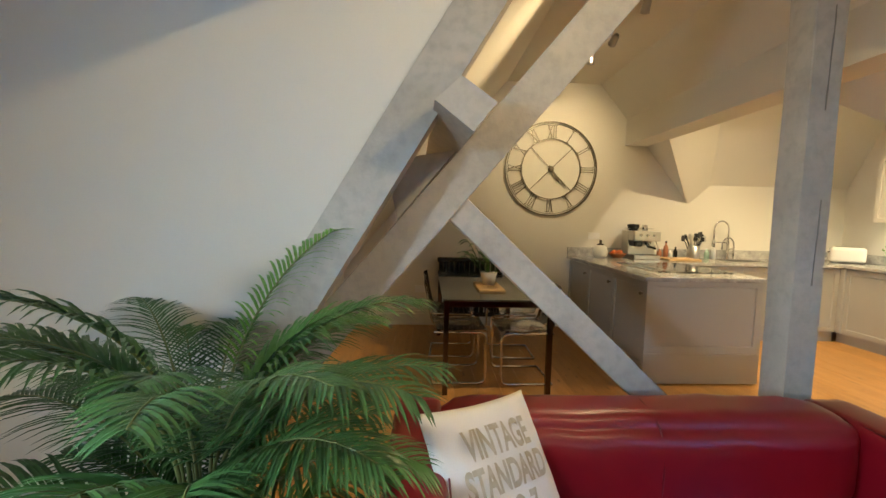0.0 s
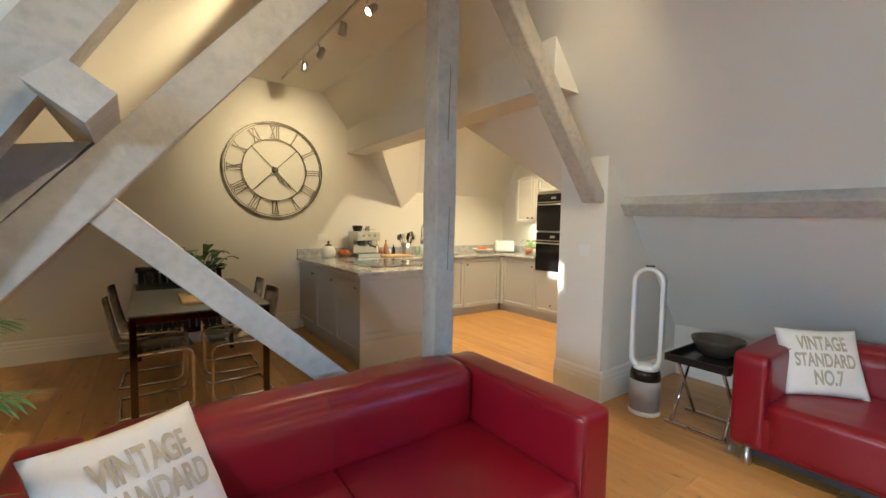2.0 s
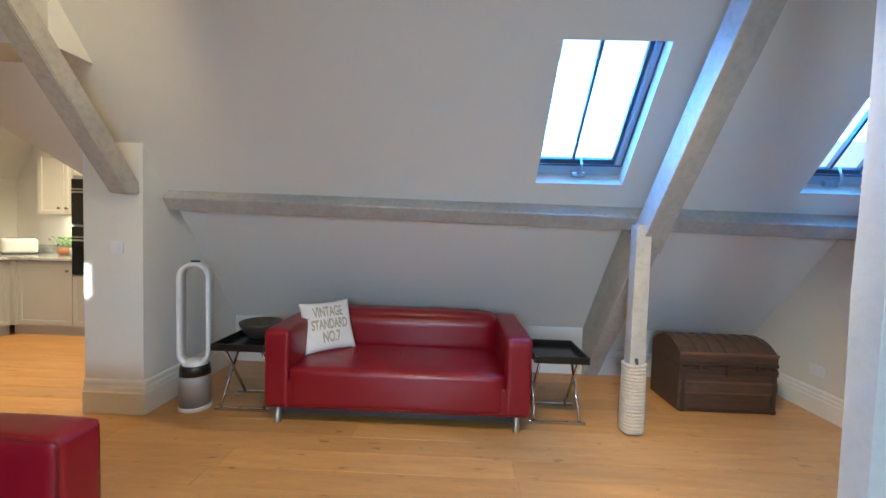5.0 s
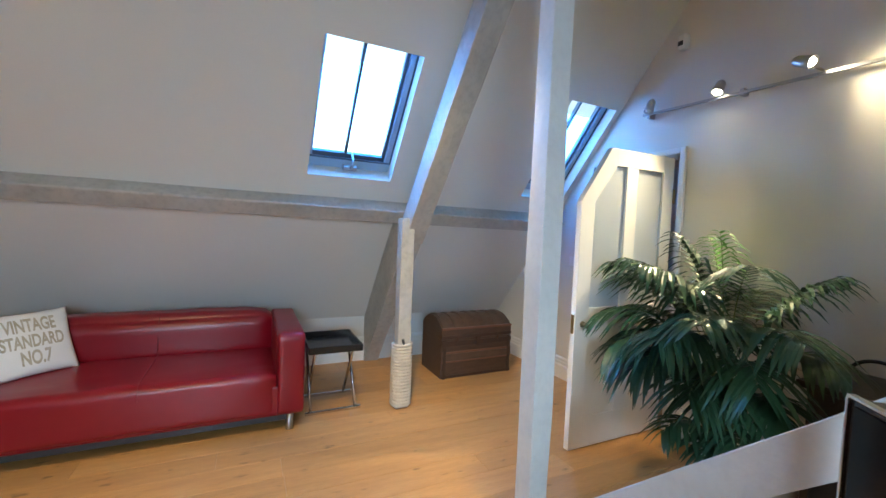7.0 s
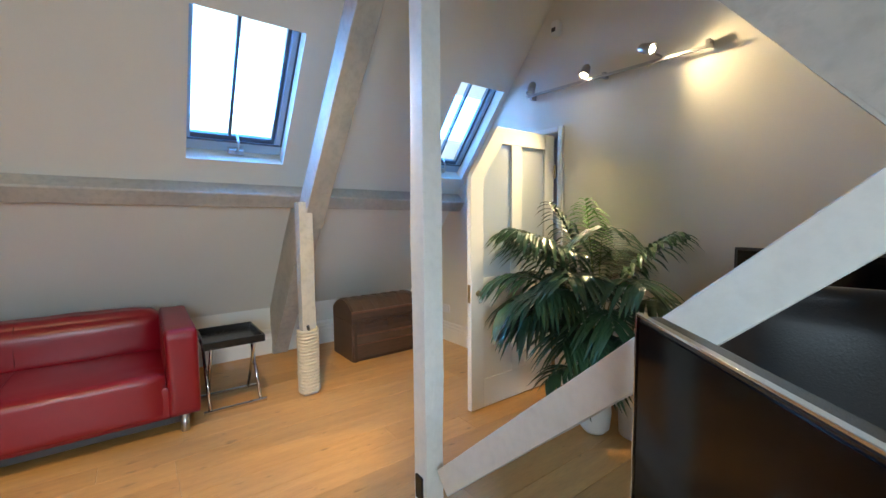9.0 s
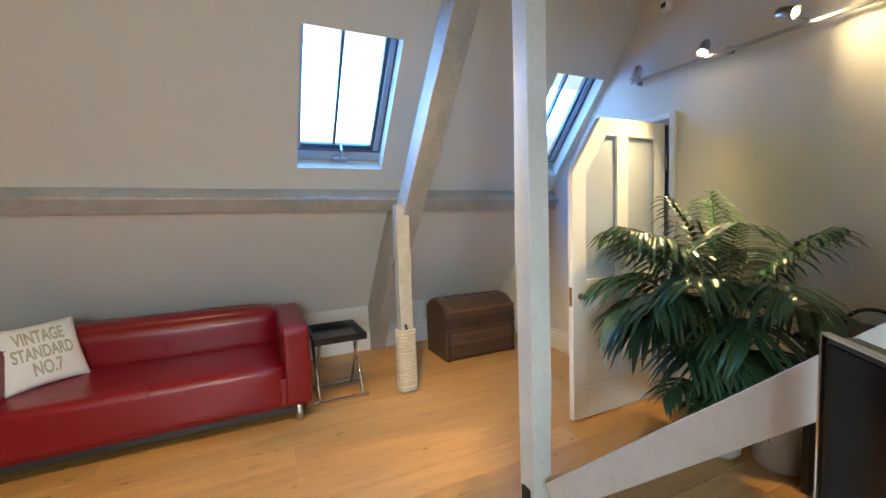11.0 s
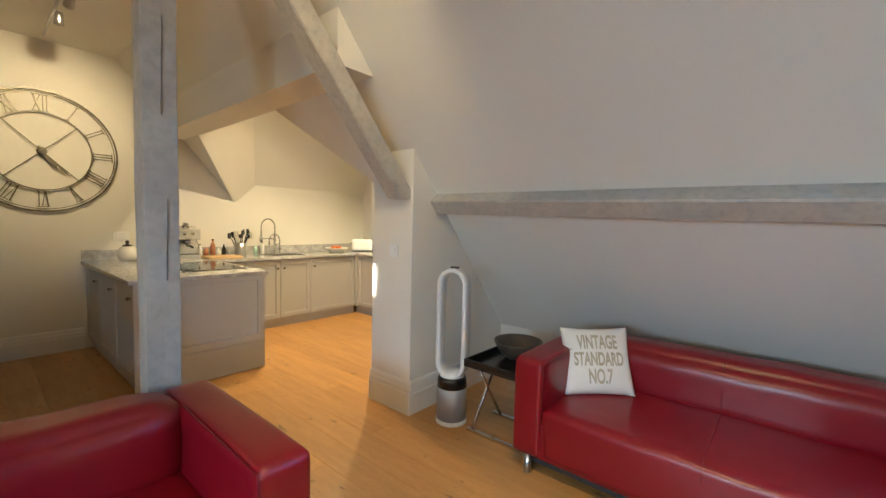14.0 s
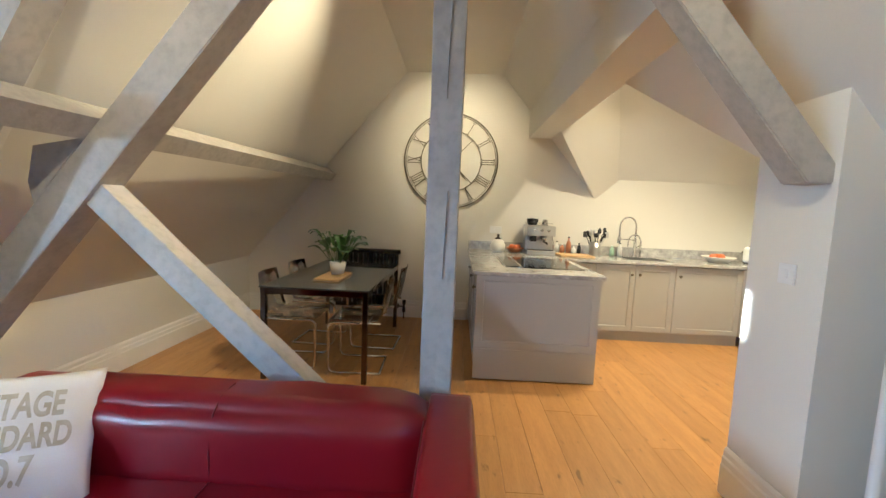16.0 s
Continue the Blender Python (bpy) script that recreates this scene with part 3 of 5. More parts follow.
# ---- soft things ----


def soft_box(x0, x1, y0, y1, z0, z1, r=0.04, puff=0.012, n=9, wrinkle=0.003, seed=0.0):
    """A box with rounded edges, swelling faces and slight creases."""
    bm = bmesh.new()
    bmesh.ops.create_cube(bm, size=2)
    bmesh.ops.subdivide_edges(bm, edges=bm.edges[:], cuts=n, use_grid_fill=True)
    h = Vector(((x1 - x0) / 2, (y1 - y0) / 2, (z1 - z0) / 2))
    c = Vector(((x0 + x1) / 2, (y0 + y1) / 2, (z0 + z1) / 2))
    rr = min(r, *h)
    for v in bm.verts:
        u = v.co.copy()
        # crowd the cuts towards the edges
        u = Vector([math.copysign(abs(a) ** 0.6, a) for a in u])
        p = Vector([u[i] * h[i] for i in range(3)])
        q = Vector([max(-h[i] + rr, min(h[i] - rr, p[i])) for i in range(3)])
        d = p - q
        p = q + d.normalized() * rr if d.length > 1e-6 else p
        big = max(range(3), key=lambda i: abs(u[i]))
        o = [i for i in range(3) if i != big]
        f = max(0.0, 1 - u[o[0]] ** 4) * max(0.0, 1 - u[o[1]] ** 4)
        p[big] += math.copysign(puff * f, u[big])
        p += Vector((1, 1, 1)) * noise.noise((p + c) * 9 + Vector((seed, seed, 0))) * wrinkle
        v.co = p + c
    return bm


def sofa(label):
    """Local: seat faces -y, origin at the floor under the middle."""
    w, d, h = 1.82, 0.88, 0.645
    top = thing("sofa", None, label, "sofa", "red leather sofas")
    a = w / 2
    part("arm", soft_box(-a, -a + 0.175, -d / 2, d / 2, 0.105, h, 0.022, 0.006, 10, 0.0025, 1.0), RED, top, smooth=True)
    part("arm", soft_box(a - 0.175, a, -d / 2, d / 2, 0.105, h, 0.022, 0.006, 10, 0.0025, 5.0), RED, top, smooth=True)
    part("base", box(-a + 0.17, a - 0.17, -d / 2 + 0.03, d / 2 - 0.01, 0.1045, 0.125, 0.003), DARK, top)
    part("front_panel", soft_box(-a + 0.01, a - 0.01, -d / 2 + 0.008, -d / 2 + 0.06, 0.108, 0.30, 0.006, 0.001, 8, 0.0, 3.0), RED, top, smooth=True)
    part("seat", soft_box(-a + 0.170, a - 0.170, -d / 2 + 0.002, d / 2 - 0.10, 0.110, 0.39, 0.035, 0.010, 16, 0.006, 7.0), RED, top, smooth=True)
    back = part("backrest", soft_box(-a + 0.160, a - 0.160, d / 2 - 0.27, d / 2 + 0.0, 0.335, 0.664, 0.085, 0.020, 16, 0.007, 9.0), RED, top, smooth=True)
    part("seat_seam", tube(fillet([(0, -d / 2 - 0.010, 0.31), (0, -d / 2 - 0.010, 0.39), (0, -d / 2 + 0.05, 0.4045), (0, d / 2 - 0.29, 0.404)], 0.05), 0.0022, 6), RED, top, smooth=True)
    part("seam", tube([(0, d / 2 - 0.286, 0.41), (0, d / 2 - 0.291, 0.50), (0, d / 2 - 0.286, 0.57), (0, d / 2 - 0.262, 0.636), (0, d / 2 - 0.21, 0.676), (0, d / 2 - 0.12, 0.686)], 0.0035, 6), RED_SEAM, back, smooth=True)
    for s in (-1, 1):
        part("arm_piping", tube(fillet([(s * (a - 0.178), -d / 2 - 0.002, 0.30), (s * (a - 0.178), -d / 2 - 0.002, h - 0.01), (s * (a - 0.178), d / 2 - 0.25, h + 0.004)], 0.02), 0.003, 6), RED_SEAM, top, smooth=True)
    # deepened so that its dark face covers the shaded gap below
    part("under_rail", box(-a + 0.06, a - 0.06, -d / 2 + 0.06, -d / 2 + 0.09, 0.050, 0.106, 0.003), DARK, top, "dark grey rail under the front, deepened to hold the gap's shade")
    part("under_lining", box(-a + 0.05, a - 0.05, -d / 2 + 0.10, d / 2 - 0.03, 0.075, 0.104, 0.004), DARK, top)
    for x in (-a + 0.09, a - 0.09):
        for y in (-d / 2 + 0.03, d / 2 - 0.07):
            part("leg", lathe([(0, 0), (0.022, 0), (0.024, 0.004), (0.024, 0.108), (0, 0.108)], 20, None, (x, y, 0)), STEEL, top, "brushed metal leg", True)
    return top


first = sofa("red leather two-seat sofa with square arms, by the timber post")
first.matrix_basis = pose(1.865, 0.555, 0)
second = copy_thing(first, pose(4.485, -0.785, 0, 0, 0, -90))
second["label"] = "red leather two-seat sofa with square arms, under the sloping wall"


def text_mesh(body, size):
    cu = bpy.data.curves.new("print", "FONT")
    cu.body, cu.size, cu.align_x, cu.align_y = body, size, "CENTER", "CENTER"
    cu.offset = 0.0034
    ob = new("print", cu)
    bpy.context.view_layer.update()
    me = bpy.data.meshes.new_from_object(ob.evaluated_get(bpy.context.evaluated_depsgraph_get()))
    bpy.data.objects.remove(ob)
    bm = bmesh.new()
    bm.from_mesh(me)
    for _ in range(2):
        bmesh.ops.subdivide_edges(bm, edges=[e for e in bm.edges if e.calc_length() > size * 0.22], cuts=1)
        bmesh.ops.triangulate(bm, faces=bm.faces[:])
    return bm


def cushion(m, label, w=0.43):
    top = thing("cushion", m, label, "cushion", "printed cushions")

    def bulge(x, y):
        u, v = min(1, abs(2 * x / w)), min(1, abs(2 * y / w))
        return 0.062 * (max(0, 1 - u ** 2.6) * max(0, 1 - v ** 2.6)) ** 0.5 + 0.004 * noise.noise(Vector((x * 14, y * 14, 0)))

    bm = bmesh.new()
    n = 26
    for sgn in (1, -1):
        g = []
        for i in range(n + 1):
            row = []
            for j in range(n + 1):
                u, v = 2 * i / n - 1, 2 * j / n - 1
                pinch = 1 - 0.06 * (1 - u * u) * v * v - 0.0
                pinch2 = 1 - 0.06 * (1 - v * v) * u * u
                x, y = u * w / 2 * pinch2, v * w / 2 * pinch
                row.append(bm.verts.new((x, y, sgn * bulge(u * w / 2, v * w / 2))))
            g.append(row)
        for i in range(n):
            for j in range(n):
                f = (g[i][j], g[i + 1][j], g[i + 1][j + 1], g[i][j + 1])
                bm.faces.new(f if sgn > 0 else f[::-1])
    bmesh.ops.remove_doubles(bm, verts=bm.verts, dist=0.003)
    part("cover", bm, LINEN, top, smooth=True)
    for body, y, size in (("VINTAGE", 0.098, 0.112), ("STANDARD", 0.0, 0.104), ("NO.7", -0.098, 0.112)):
        t = text_mesh(body, size)
        xs = [v.co.x for v in t.verts]
        k = w * {"VINTAGE": 0.58, "STANDARD": 0.70, "NO.7": 0.34}[body] / (max(xs) - min(xs))
        for v in t.verts:
            v.co.x *= k
            v.co.y += y
            v.co.z = bulge(v.co.x, v.co.y) + 0.0035
        part("print", t, PRINT, top, "faded gold block letters")
    return top


def frame_from(origin, u, up):
    u, up = Vector(u).normalized(), Vector(up)
    up = (up - u * up.dot(u)).normalized()
    n = u.cross(up)
    return Matrix(((u.x, up.x, n.x, origin[0]), (u.y, up.y, n.y, origin[1]), (u.z, up.z, n.z, origin[2]), (0, 0, 0, 1)))


cushion(frame_from((1.285, 0.59, 0.575), (0.363, 0.255, -0.037), (-0.13, 0.20, 0.34)), "white linen cushion with gold block lettering, leaning in the sofa corner", 0.45)
cushion(frame_from((4.505, -0.17, 0.575), (0.20, -0.311, -0.02), (0.14, 0.10, 0.385)) @ pose(0, 0, 0, 0, 0, 6), "white linen cushion with gold block lettering, tilted against the sofa arm", 0.40)

# ---- around the far sofa ----


def tray_table(m, label):
    """Local: x along the tray's long side, origin on the floor under its middle."""
    top = thing("tray_table", m, label, "side table", "folding tray tables")
    l, w, h = 0.46, 0.38, 0.455
    tray = part("tray", box(-l / 2, l / 2, -w / 2, w / 2, h, h + 0.012, 0.003), BLACK, top, "black lacquered tray")
    for a, b, c, d in ((-l / 2, l / 2, -w / 2, -w / 2 + 0.014), (-l / 2, l / 2, w / 2 - 0.014, w / 2), (-l / 2, -l / 2 + 0.014, -w / 2 + 0.014, w / 2 - 0.014), (l / 2 - 0.014, l / 2, -w / 2 + 0.014, w / 2 - 0.014)):
        part("tray_rim", box(a, b, c, d, h + 0.012, h + 0.05, 0.004), BLACK, tray)
    for y in (-w / 2 - 0.003, w / 2 + 0.003):
        part("tray_handle", box(-0.055, 0.055, y - 0.003, y + 0.003, h + 0.014, h + 0.040, 0.004), CHROME, tray, "chrome handle plate")
    for s in (-1, 1):
        y = s * (w / 2 - 0.03)
        part("leg", tube([(-0.16, y, 0.012), (0.15, y, h - 0.004)], 0.011, 10), CHROME, top, smooth=True)
        part("leg", tube([(0.16, y - s * 0.024, 0.012), (-0.15, y - s * 0.024, h - 0.004)], 0.011, 10), CHROME, top, smooth=True)
    for x in (-0.16, 0.16):
        part("foot_bar", box(x - 0.011, x + 0.011, -w / 2 - 0.01, w / 2 + 0.01, 0.0, 0.022, 0.004), CHROME, top)
    for x in (-0.15, 0.15):
        part("top_bar", box(x - 0.009, x + 0.009, -w / 2 + 0.01, w / 2 - 0.01, h - 0.018, h - 0.001, 0.003), CHROME, top)
    return top


tray_table(pose(4.37, 0.36, 0, 0, 0, 0), "folding chrome side table with black lacquered tray, holding a bowl")
tray_table(pose(4.38, -1.92, 0, 0, 0, 0), "folding chrome side table with empty black lacquered tray")

bm = lathe([(0, 0), (0.06, 0), (0.075, 0.004), (0.12, 0.04), (0.155, 0.095), (0.163, 0.12), (0.160, 0.125), (0.150, 0.115), (0.112, 0.046), (0.06, 0.018), (0, 0.014)], 40)
tagged(part("bowl", bm, BOWLWOOD, smooth=True, m=pose(4.50, 0.36, 0.468)), "dark turned bowl standing on the black tray", "bowl")

fan = thing("tower_fan", pose(4.237, 0.72, 0, 0, 0, -75), "white loop-shaped bladeless tower fan with a grey base, on the floor", "fan")
part("foot", lathe([(0, 0), (0.105, 0), (0.108, 0.004), (0.108, 0.03), (0, 0.03)], 40), PLASTIC, fan, "white foot ring", True)
part("body", lathe([(0, 0.031), (0.104, 0.031), (0.104, 0.20), (0.103, 0.25), (0, 0.25)], 40), DRUM, fan, "grey perforated filter drum", True)
part("collar", lathe([(0, 0.251), (0.103, 0.251), (0.101, 0.30), (0.092, 0.325), (0, 0.33)], 40), BLACK, fan, "mirror-dark collar", True)
loop = []
for i in range(64):
    a = 2 * math.pi * i / 64
    r = 0.092
    z0, z1 = 0.42, 0.962
    s, c = math.sin(a), math.cos(a)
    loop.append(Vector((r * c, 0, (z1 if s > 0 else z0) + r * s)))
bm = bmesh.new()
prof = [(0.013, -0.055), (0.016, -0.03), (0.014, 0.05), (0.0, 0.062), (-0.012, 0.05), (-0.014, -0.03), (-0.008, -0.055)]
rings = []
for i, p in enumerate(loop):
    d = (loop[(i + 1) % 64] - loop[i - 1]).normalized()
    nrm = Vector((d.z, 0, -d.x))
    rings.append([bm.verts.new(p + nrm * a + Vector((0, b, 0))) for a, b in prof])
for i in range(64):
    for k in range(len(prof)):
        bm.faces.new((rings[i][k], rings[i][(k + 1) % 7], rings[(i + 1) % 64][(k + 1) % 7], rings[(i + 1) % 64][k]))
part("loop", bm, PLASTIC, fan, smooth=True)
part("neck", lathe([(0, 0.318), (0.088, 0.318), (0.078, 0.345), (0.05, 0.36), (0, 0.362)], 32), PLASTIC, fan, smooth=True)
part("remote", box(-0.03, 0.03, -0.012, 0.012, 1.068, 1.082, 0.005), DARK, fan, "dark remote on top")

# rope-wound post under the rafter
timber("post", (4.155, -2.41, 0), (4.155, -2.41, 1.435), 0.10, 0.10, (0, 1, 0), "pale grey square post wound with rope at its foot", seed=41, cat="post", rough=0.004)
scratch = thing("rope_wrap", None, "thick sisal rope wound round the post's foot", "rope")
pts = []
turns = 20
for i in range(turns * 20 + 1):
    a = 2 * math.pi * i / 20
    rr = 0.060 / (abs(math.cos(a)) ** 4 + abs(math.sin(a)) ** 4) ** 0.25 + 0.004
    pts.append((4.155 + rr * math.cos(a), -2.41 + rr * math.sin(a), 0.014 + 0.48 * i / (turns * 20)))
part("rope", tube(pts, 0.0125, 8), ROPE, scratch, smooth=True)
part("rope_core", box(4.105, 4.205, -2.46, -2.36, 0.001, 0.497, 0.01), ROPE, scratch)
part("rope_end", tube([(4.09, -2.40, 0.50), (4.075, -2.39, 0.515), (4.068, -2.385, 0.535)], 0.011, 8), DARK, scratch, "dark taped rope end", True)

# trunk
chest = thing("trunk", pose(4.535, -3.31, 0), "old dark wooden dome-top travelling trunk with slats and iron fittings", "trunk")
TW, TD, TH, TL = 0.755, 0.44, 0.36, 0.55
part("body", box(0, TD, -TW / 2, TW / 2, 0.0, TH, 0.006), TRUNK, chest)
bm = bmesh.new()
arc = [(TD * k / 12, 0.452 + (TL - 0.452) * (1 - abs(k / 6 - 1) ** 2.2)) for k in range(13)]
prism([(x, -TW / 2 + 0.002, z) for x, z in [(0, TH + 0.004)] + arc + [(TD, TH + 0.004)]], (0, TW - 0.004, 0), bm)
lid = part("lid", bm, TRUNK, chest, "domed lid of dark boards")
for k in range(7):
    y = -TW / 2 + 0.05 + k * (TW - 0.1) / 6
    bm = bmesh.new()
    prism([(x, y - 0.022, z + 0.001) for x, z in arc] + [(x, y - 0.022, z + 0.012) for x, z in arc[::-1]], (0, 0.044, 0), bm)
    part("lid_slat", bm, TRUNK_BAND, lid)
for z0, z1, mt in ((0.30, 0.345, TRUNK_IRON), (0.232, 0.246, TRUNK_SLAT), (0.148, 0.160, TRUNK_SLAT), (0.165, 0.228, TRUNK_BAND), (0.004, 0.03, TRUNK_IRON)):
    part("slat", box(-0.012, 0.0, -TW / 2 + 0.002, TW / 2 - 0.002, z0, z1, 0.003), mt, chest)
part("lid_band", box(-0.010, 0.002, -TW / 2, TW / 2, TH + 0.006, TH + 0.035, 0.003), TRUNK_IRON, lid)
part("lid_edge", box(-0.011, 0.006, -TW / 2, TW / 2, TH + 0.088, TH + 0.108, 0.004), TRUNK_SLAT, lid)
for y in (-TW / 2 + 0.03, TW / 2 - 0.03):
    part("corner_iron", box(-0.016, 0.0, y - 0.014, y + 0.014, 0.0, TH, 0.003), TRUNK_IRON, chest)
part("lock_plate", box(-0.020, 0.0, -0.024, 0.024, 0.29, 0.37, 0.005), TRUNK_IRON, chest, "dark iron lock plate")
for y in (-0.22, 0.22):
    part("hasp", box(-0.019, 0.0, y - 0.010, y + 0.010, 0.325, 0.385, 0.004), TRUNK_IRON, chest)

# sockets and switches


def plate(name, m, label, n=1, w=0.146, h=0.086):
    top = thing(name, m, label, "socket")
    part("plate", box(-w / 2, w / 2, -0.009, 0, -h / 2, h / 2, 0.003), PLASTIC, top)
    for k in range(n):
        x = (k - (n - 1) / 2) * 0.06
        part("rocker", box(x - 0.012, x + 0.012, -0.013, -0.009, -0.018, 0.018, 0.002), PLASTIC, top)
    return top


plate("light_switch", pose(4.099, 1.178, 1.165, 0, 0, -90), "white plastic light switch on the pier", 1, 0.086)
plate("wall_socket", pose(4.60, Y0 + 0.001, 0.34, 0, 0, 180), "white double socket on the gable wall", 2)
plate("wall_socket", pose(3.16, Y1 - 0.001, 1.155), "white double socket above the worktop", 2)
plate("wall_socket", pose(1.0, Y1 - 0.001, 0.45), "white double socket on the gable wall", 2)
plate("light_switch", pose(4.12, Y0 + 0.001, 1.12, 0, 0, 180), "white plastic light switch by the door", 1, 0.086)
tagged(part("post_socket", box(2.59, 2.645, -2.4, -2.388, 0.04, 0.15, 0.006), BLACK), "small black socket box on the post's foot", "socket")

# ---- door ----
door = thing("door_1", pose(3.17, Y0 + 0.05, 0.008, 0, 0, 0), "open white panelled door with two tall glass panes and a clipped corner", "door", "", "structure")
LW, LH, KX, KZ = 0.835, 1.915, 0.60, 1.565


def dbox(nm, y0, y1, z0, z1, x0=-0.02, x1=0.02, mt=None, par=None, bev=0.003, label=""):
    return part(nm, box(x0, x1, y0, y1, z0, z1, bev), mt or TRIM, par or door, label)


dbox("stile", 0.0, 0.105, 0.0, LH)
dbox("stile", LW - 0.11, LW, 0.0, KZ)
bm = prism([(-0.02, LW, KZ), (-0.02, LW - 0.11, KZ), (-0.02, 0.55, LH - 0.11), (-0.02, 0.55, LH), (-0.02, KX, LH)], (0.04, 0, 0))
part("clipped_rail", bm, TRIM, door)
dbox("top_rail", 0.105, 0.55, LH - 0.11, LH)
dbox("mullion", 0.355, 0.455, 0.90, LH - 0.11)
dbox("lock_rail", 0.105, LW - 0.11, 0.74, 0.90)
dbox("bottom_rail", 0.105, LW - 0.11, 0.0, 0.20)
dbox("lower_mullion", 0.355, 0.455, 0.20, 0.74)
dbox("panel", 0.105, 0.355, 0.20, 0.74, -0.0185, 0.0185)
dbox("panel", 0.455, LW - 0.11, 0.20, 0.74, -0.0185, 0.0185)
dbox("pane", 0.105, 0.355, 0.90, LH - 0.11, -0.003, 0.003, DOORGLASS, None, 0)
part("pane", prism([(-0.003, 0.455, 0.90), (-0.003, LW - 0.11, 0.90), (-0.003, LW - 0.11, KZ - 0.02), (-0.003, 0.565, LH - 0.12), (-0.003, 0.455, LH - 0.11)], (0.006, 0, 0)), DOORGLASS, door)
part("door_handle", lathe([(0, 0), (0.026, 0), (0.026, 0.006), (0.009, 0.01), (0.009, 0.03), (0.022, 0.038), (0.027, 0.05), (0.02, 0.062), (0, 0.064)], 20), BRONZE, door, "dark bronze knob", True, pose(-0.02, LW - 0.06, 0.80, 0, -90, 0) @ Matrix.Scale(0.75, 4))
dbox("latch_plate", LW, LW + 0.003, 0.74, 0.86, -0.012, 0.012, BRASS, None, 0)
for z in (0.25, 1.60):
    dbox("hinge", -0.018, 0.0, z, z + 0.1, -0.026, -0.016, BRASS)
# ---- clock ----
CLK = thing("wall_clock", pose(2.571, Y1 - 0.03, 1.966), "large round skeleton wall clock with roman numerals in dark bronze iron", "clock")


def ring(r, half, y0, y1, seg=96):
    bm = bmesh.new()
    a = []
    for i in range(seg):
        t = 2 * math.pi * i / seg
        c, s = math.cos(t), math.sin(t)
        a.append([bm.verts.new((rr * c, y, rr * s)) for rr, y in ((r - half, y0), (r + half, y0), (r + half, y1), (r - half, y1))])
    for i in range(seg):
        for k in range(4):
            bm.faces.new((a[i][k], a[i][(k + 1) % 4], a[(i + 1) % seg][(k + 1) % 4], a[(i + 1) % seg][k]))
    return bm


part("outer_ring", ring(0.568, 0.0065, -0.006, 0.012), BRONZE, CLK)
part("outer_wire", ring(0.545, 0.003, -0.004, 0.006), BRONZE, CLK)
part("inner_ring", ring(0.365, 0.005, -0.006, 0.010), BRONZE, CLK)
for k in range(4):
    a = math.pi / 4 + k * math.pi / 2
    bm = box(0.03, 0.372, -0.004, 0.004, -0.004, 0.004, 0.001)
    part("spoke", bm, BRONZE, CLK, m=pose(0, 0.004, 0, 0, -math.degrees(a), 0))
NUM = ["XII", "I", "II", "III", "IIII", "V", "VI", "VII", "VIII", "IX", "X", "XI"]
for k, s in enumerate(NUM):
    bm = bmesh.new()
    widths = {"I": 0.026, "V": 0.062, "X": 0.062}
    tot = sum(widths[c] for c in s)
    x = -tot / 2
    h = 0.075
    for c in s:
        w = widths[c]
        if c == "I":
            box(x + w / 2 - 0.004, x + w / 2 + 0.004, -0.003, 0.004, -h, h, bm=bm)
        elif c == "V":
            prism([(x + 0.004, -0.003, h), (x + 0.016, -0.003, h), (x + w / 2 + 0.006, -0.003, -h), (x + w / 2 - 0.006, -0.003, -h)], (0, 0.007, 0), bm)
            prism([(x + w - 0.012, -0.0025, h), (x + w - 0.005, -0.0025, h), (x + w / 2 + 0.005, -0.0025, -h + 0.004), (x + w / 2, -0.0025, -h + 0.004)], (0, 0.006, 0), bm)
        else:
            prism([(x + 0.002, -0.003, h), (x + 0.014, -0.003, h), (x + w - 0.002, -0.003, -h), (x + w - 0.014, -0.003, -h)], (0, 0.007, 0), bm)
            prism([(x + w - 0.010, -0.0025, h), (x + w - 0.003, -0.0025, h), (x + 0.010, -0.0025, -h), (x + 0.003, -0.0025, -h)], (0, 0.006, 0), bm)
        x += w
    for z in (-h, h):
        box(-tot / 2 - 0.004, tot / 2 + 0.004, -0.003, 0.004, z - 0.003, z + 0.003, bm=bm)
    part("numeral", bm, BRONZE, CLK, m=pose(0.45 * math.sin(k * math.pi / 6), 0, 0.45 * math.cos(k * math.pi / 6), 0, k * 30, 0))
part("hub", lathe([(0, 0), (0.038, 0), (0.034, 0.012), (0.015, 0.02), (0, 0.021)], 24), BRONZE, CLK, smooth=True, m=pose(0, 0.0, 0, 90, 0, 0))
for ln, w, a in ((0.31, 0.010, 139), (0.20, 0.016, 147)):
    bm = prism([(-w / 2, -0.012, -0.05), (w / 2, -0.012, -0.05), (w, -0.012, ln * 0.75), (0, -0.012, ln), (-w, -0.012, ln * 0.75)], (0, 0.003, 0))
    part("clock_hand", bm, BRONZE, CLK, m=pose(0, -0.004 if w > 0.012 else 0, 0, 0, a, 0))

# ---- kitchen ----


def shaker(w, h, t=0.02, rail=0.075):
    """A framed door, front face at y=0 looking to -y, from the origin."""
    bm = box(0, w, 0, t, 0, h)
    front = [f for f in bm.faces if f.normal.y < -0.9]
    bmesh.ops.inset_individual(bm, faces=front, thickness=rail, depth=0)
    bmesh.ops.inset_individual(bm, faces=front, thickness=0.007, depth=-0.011)
    return bm


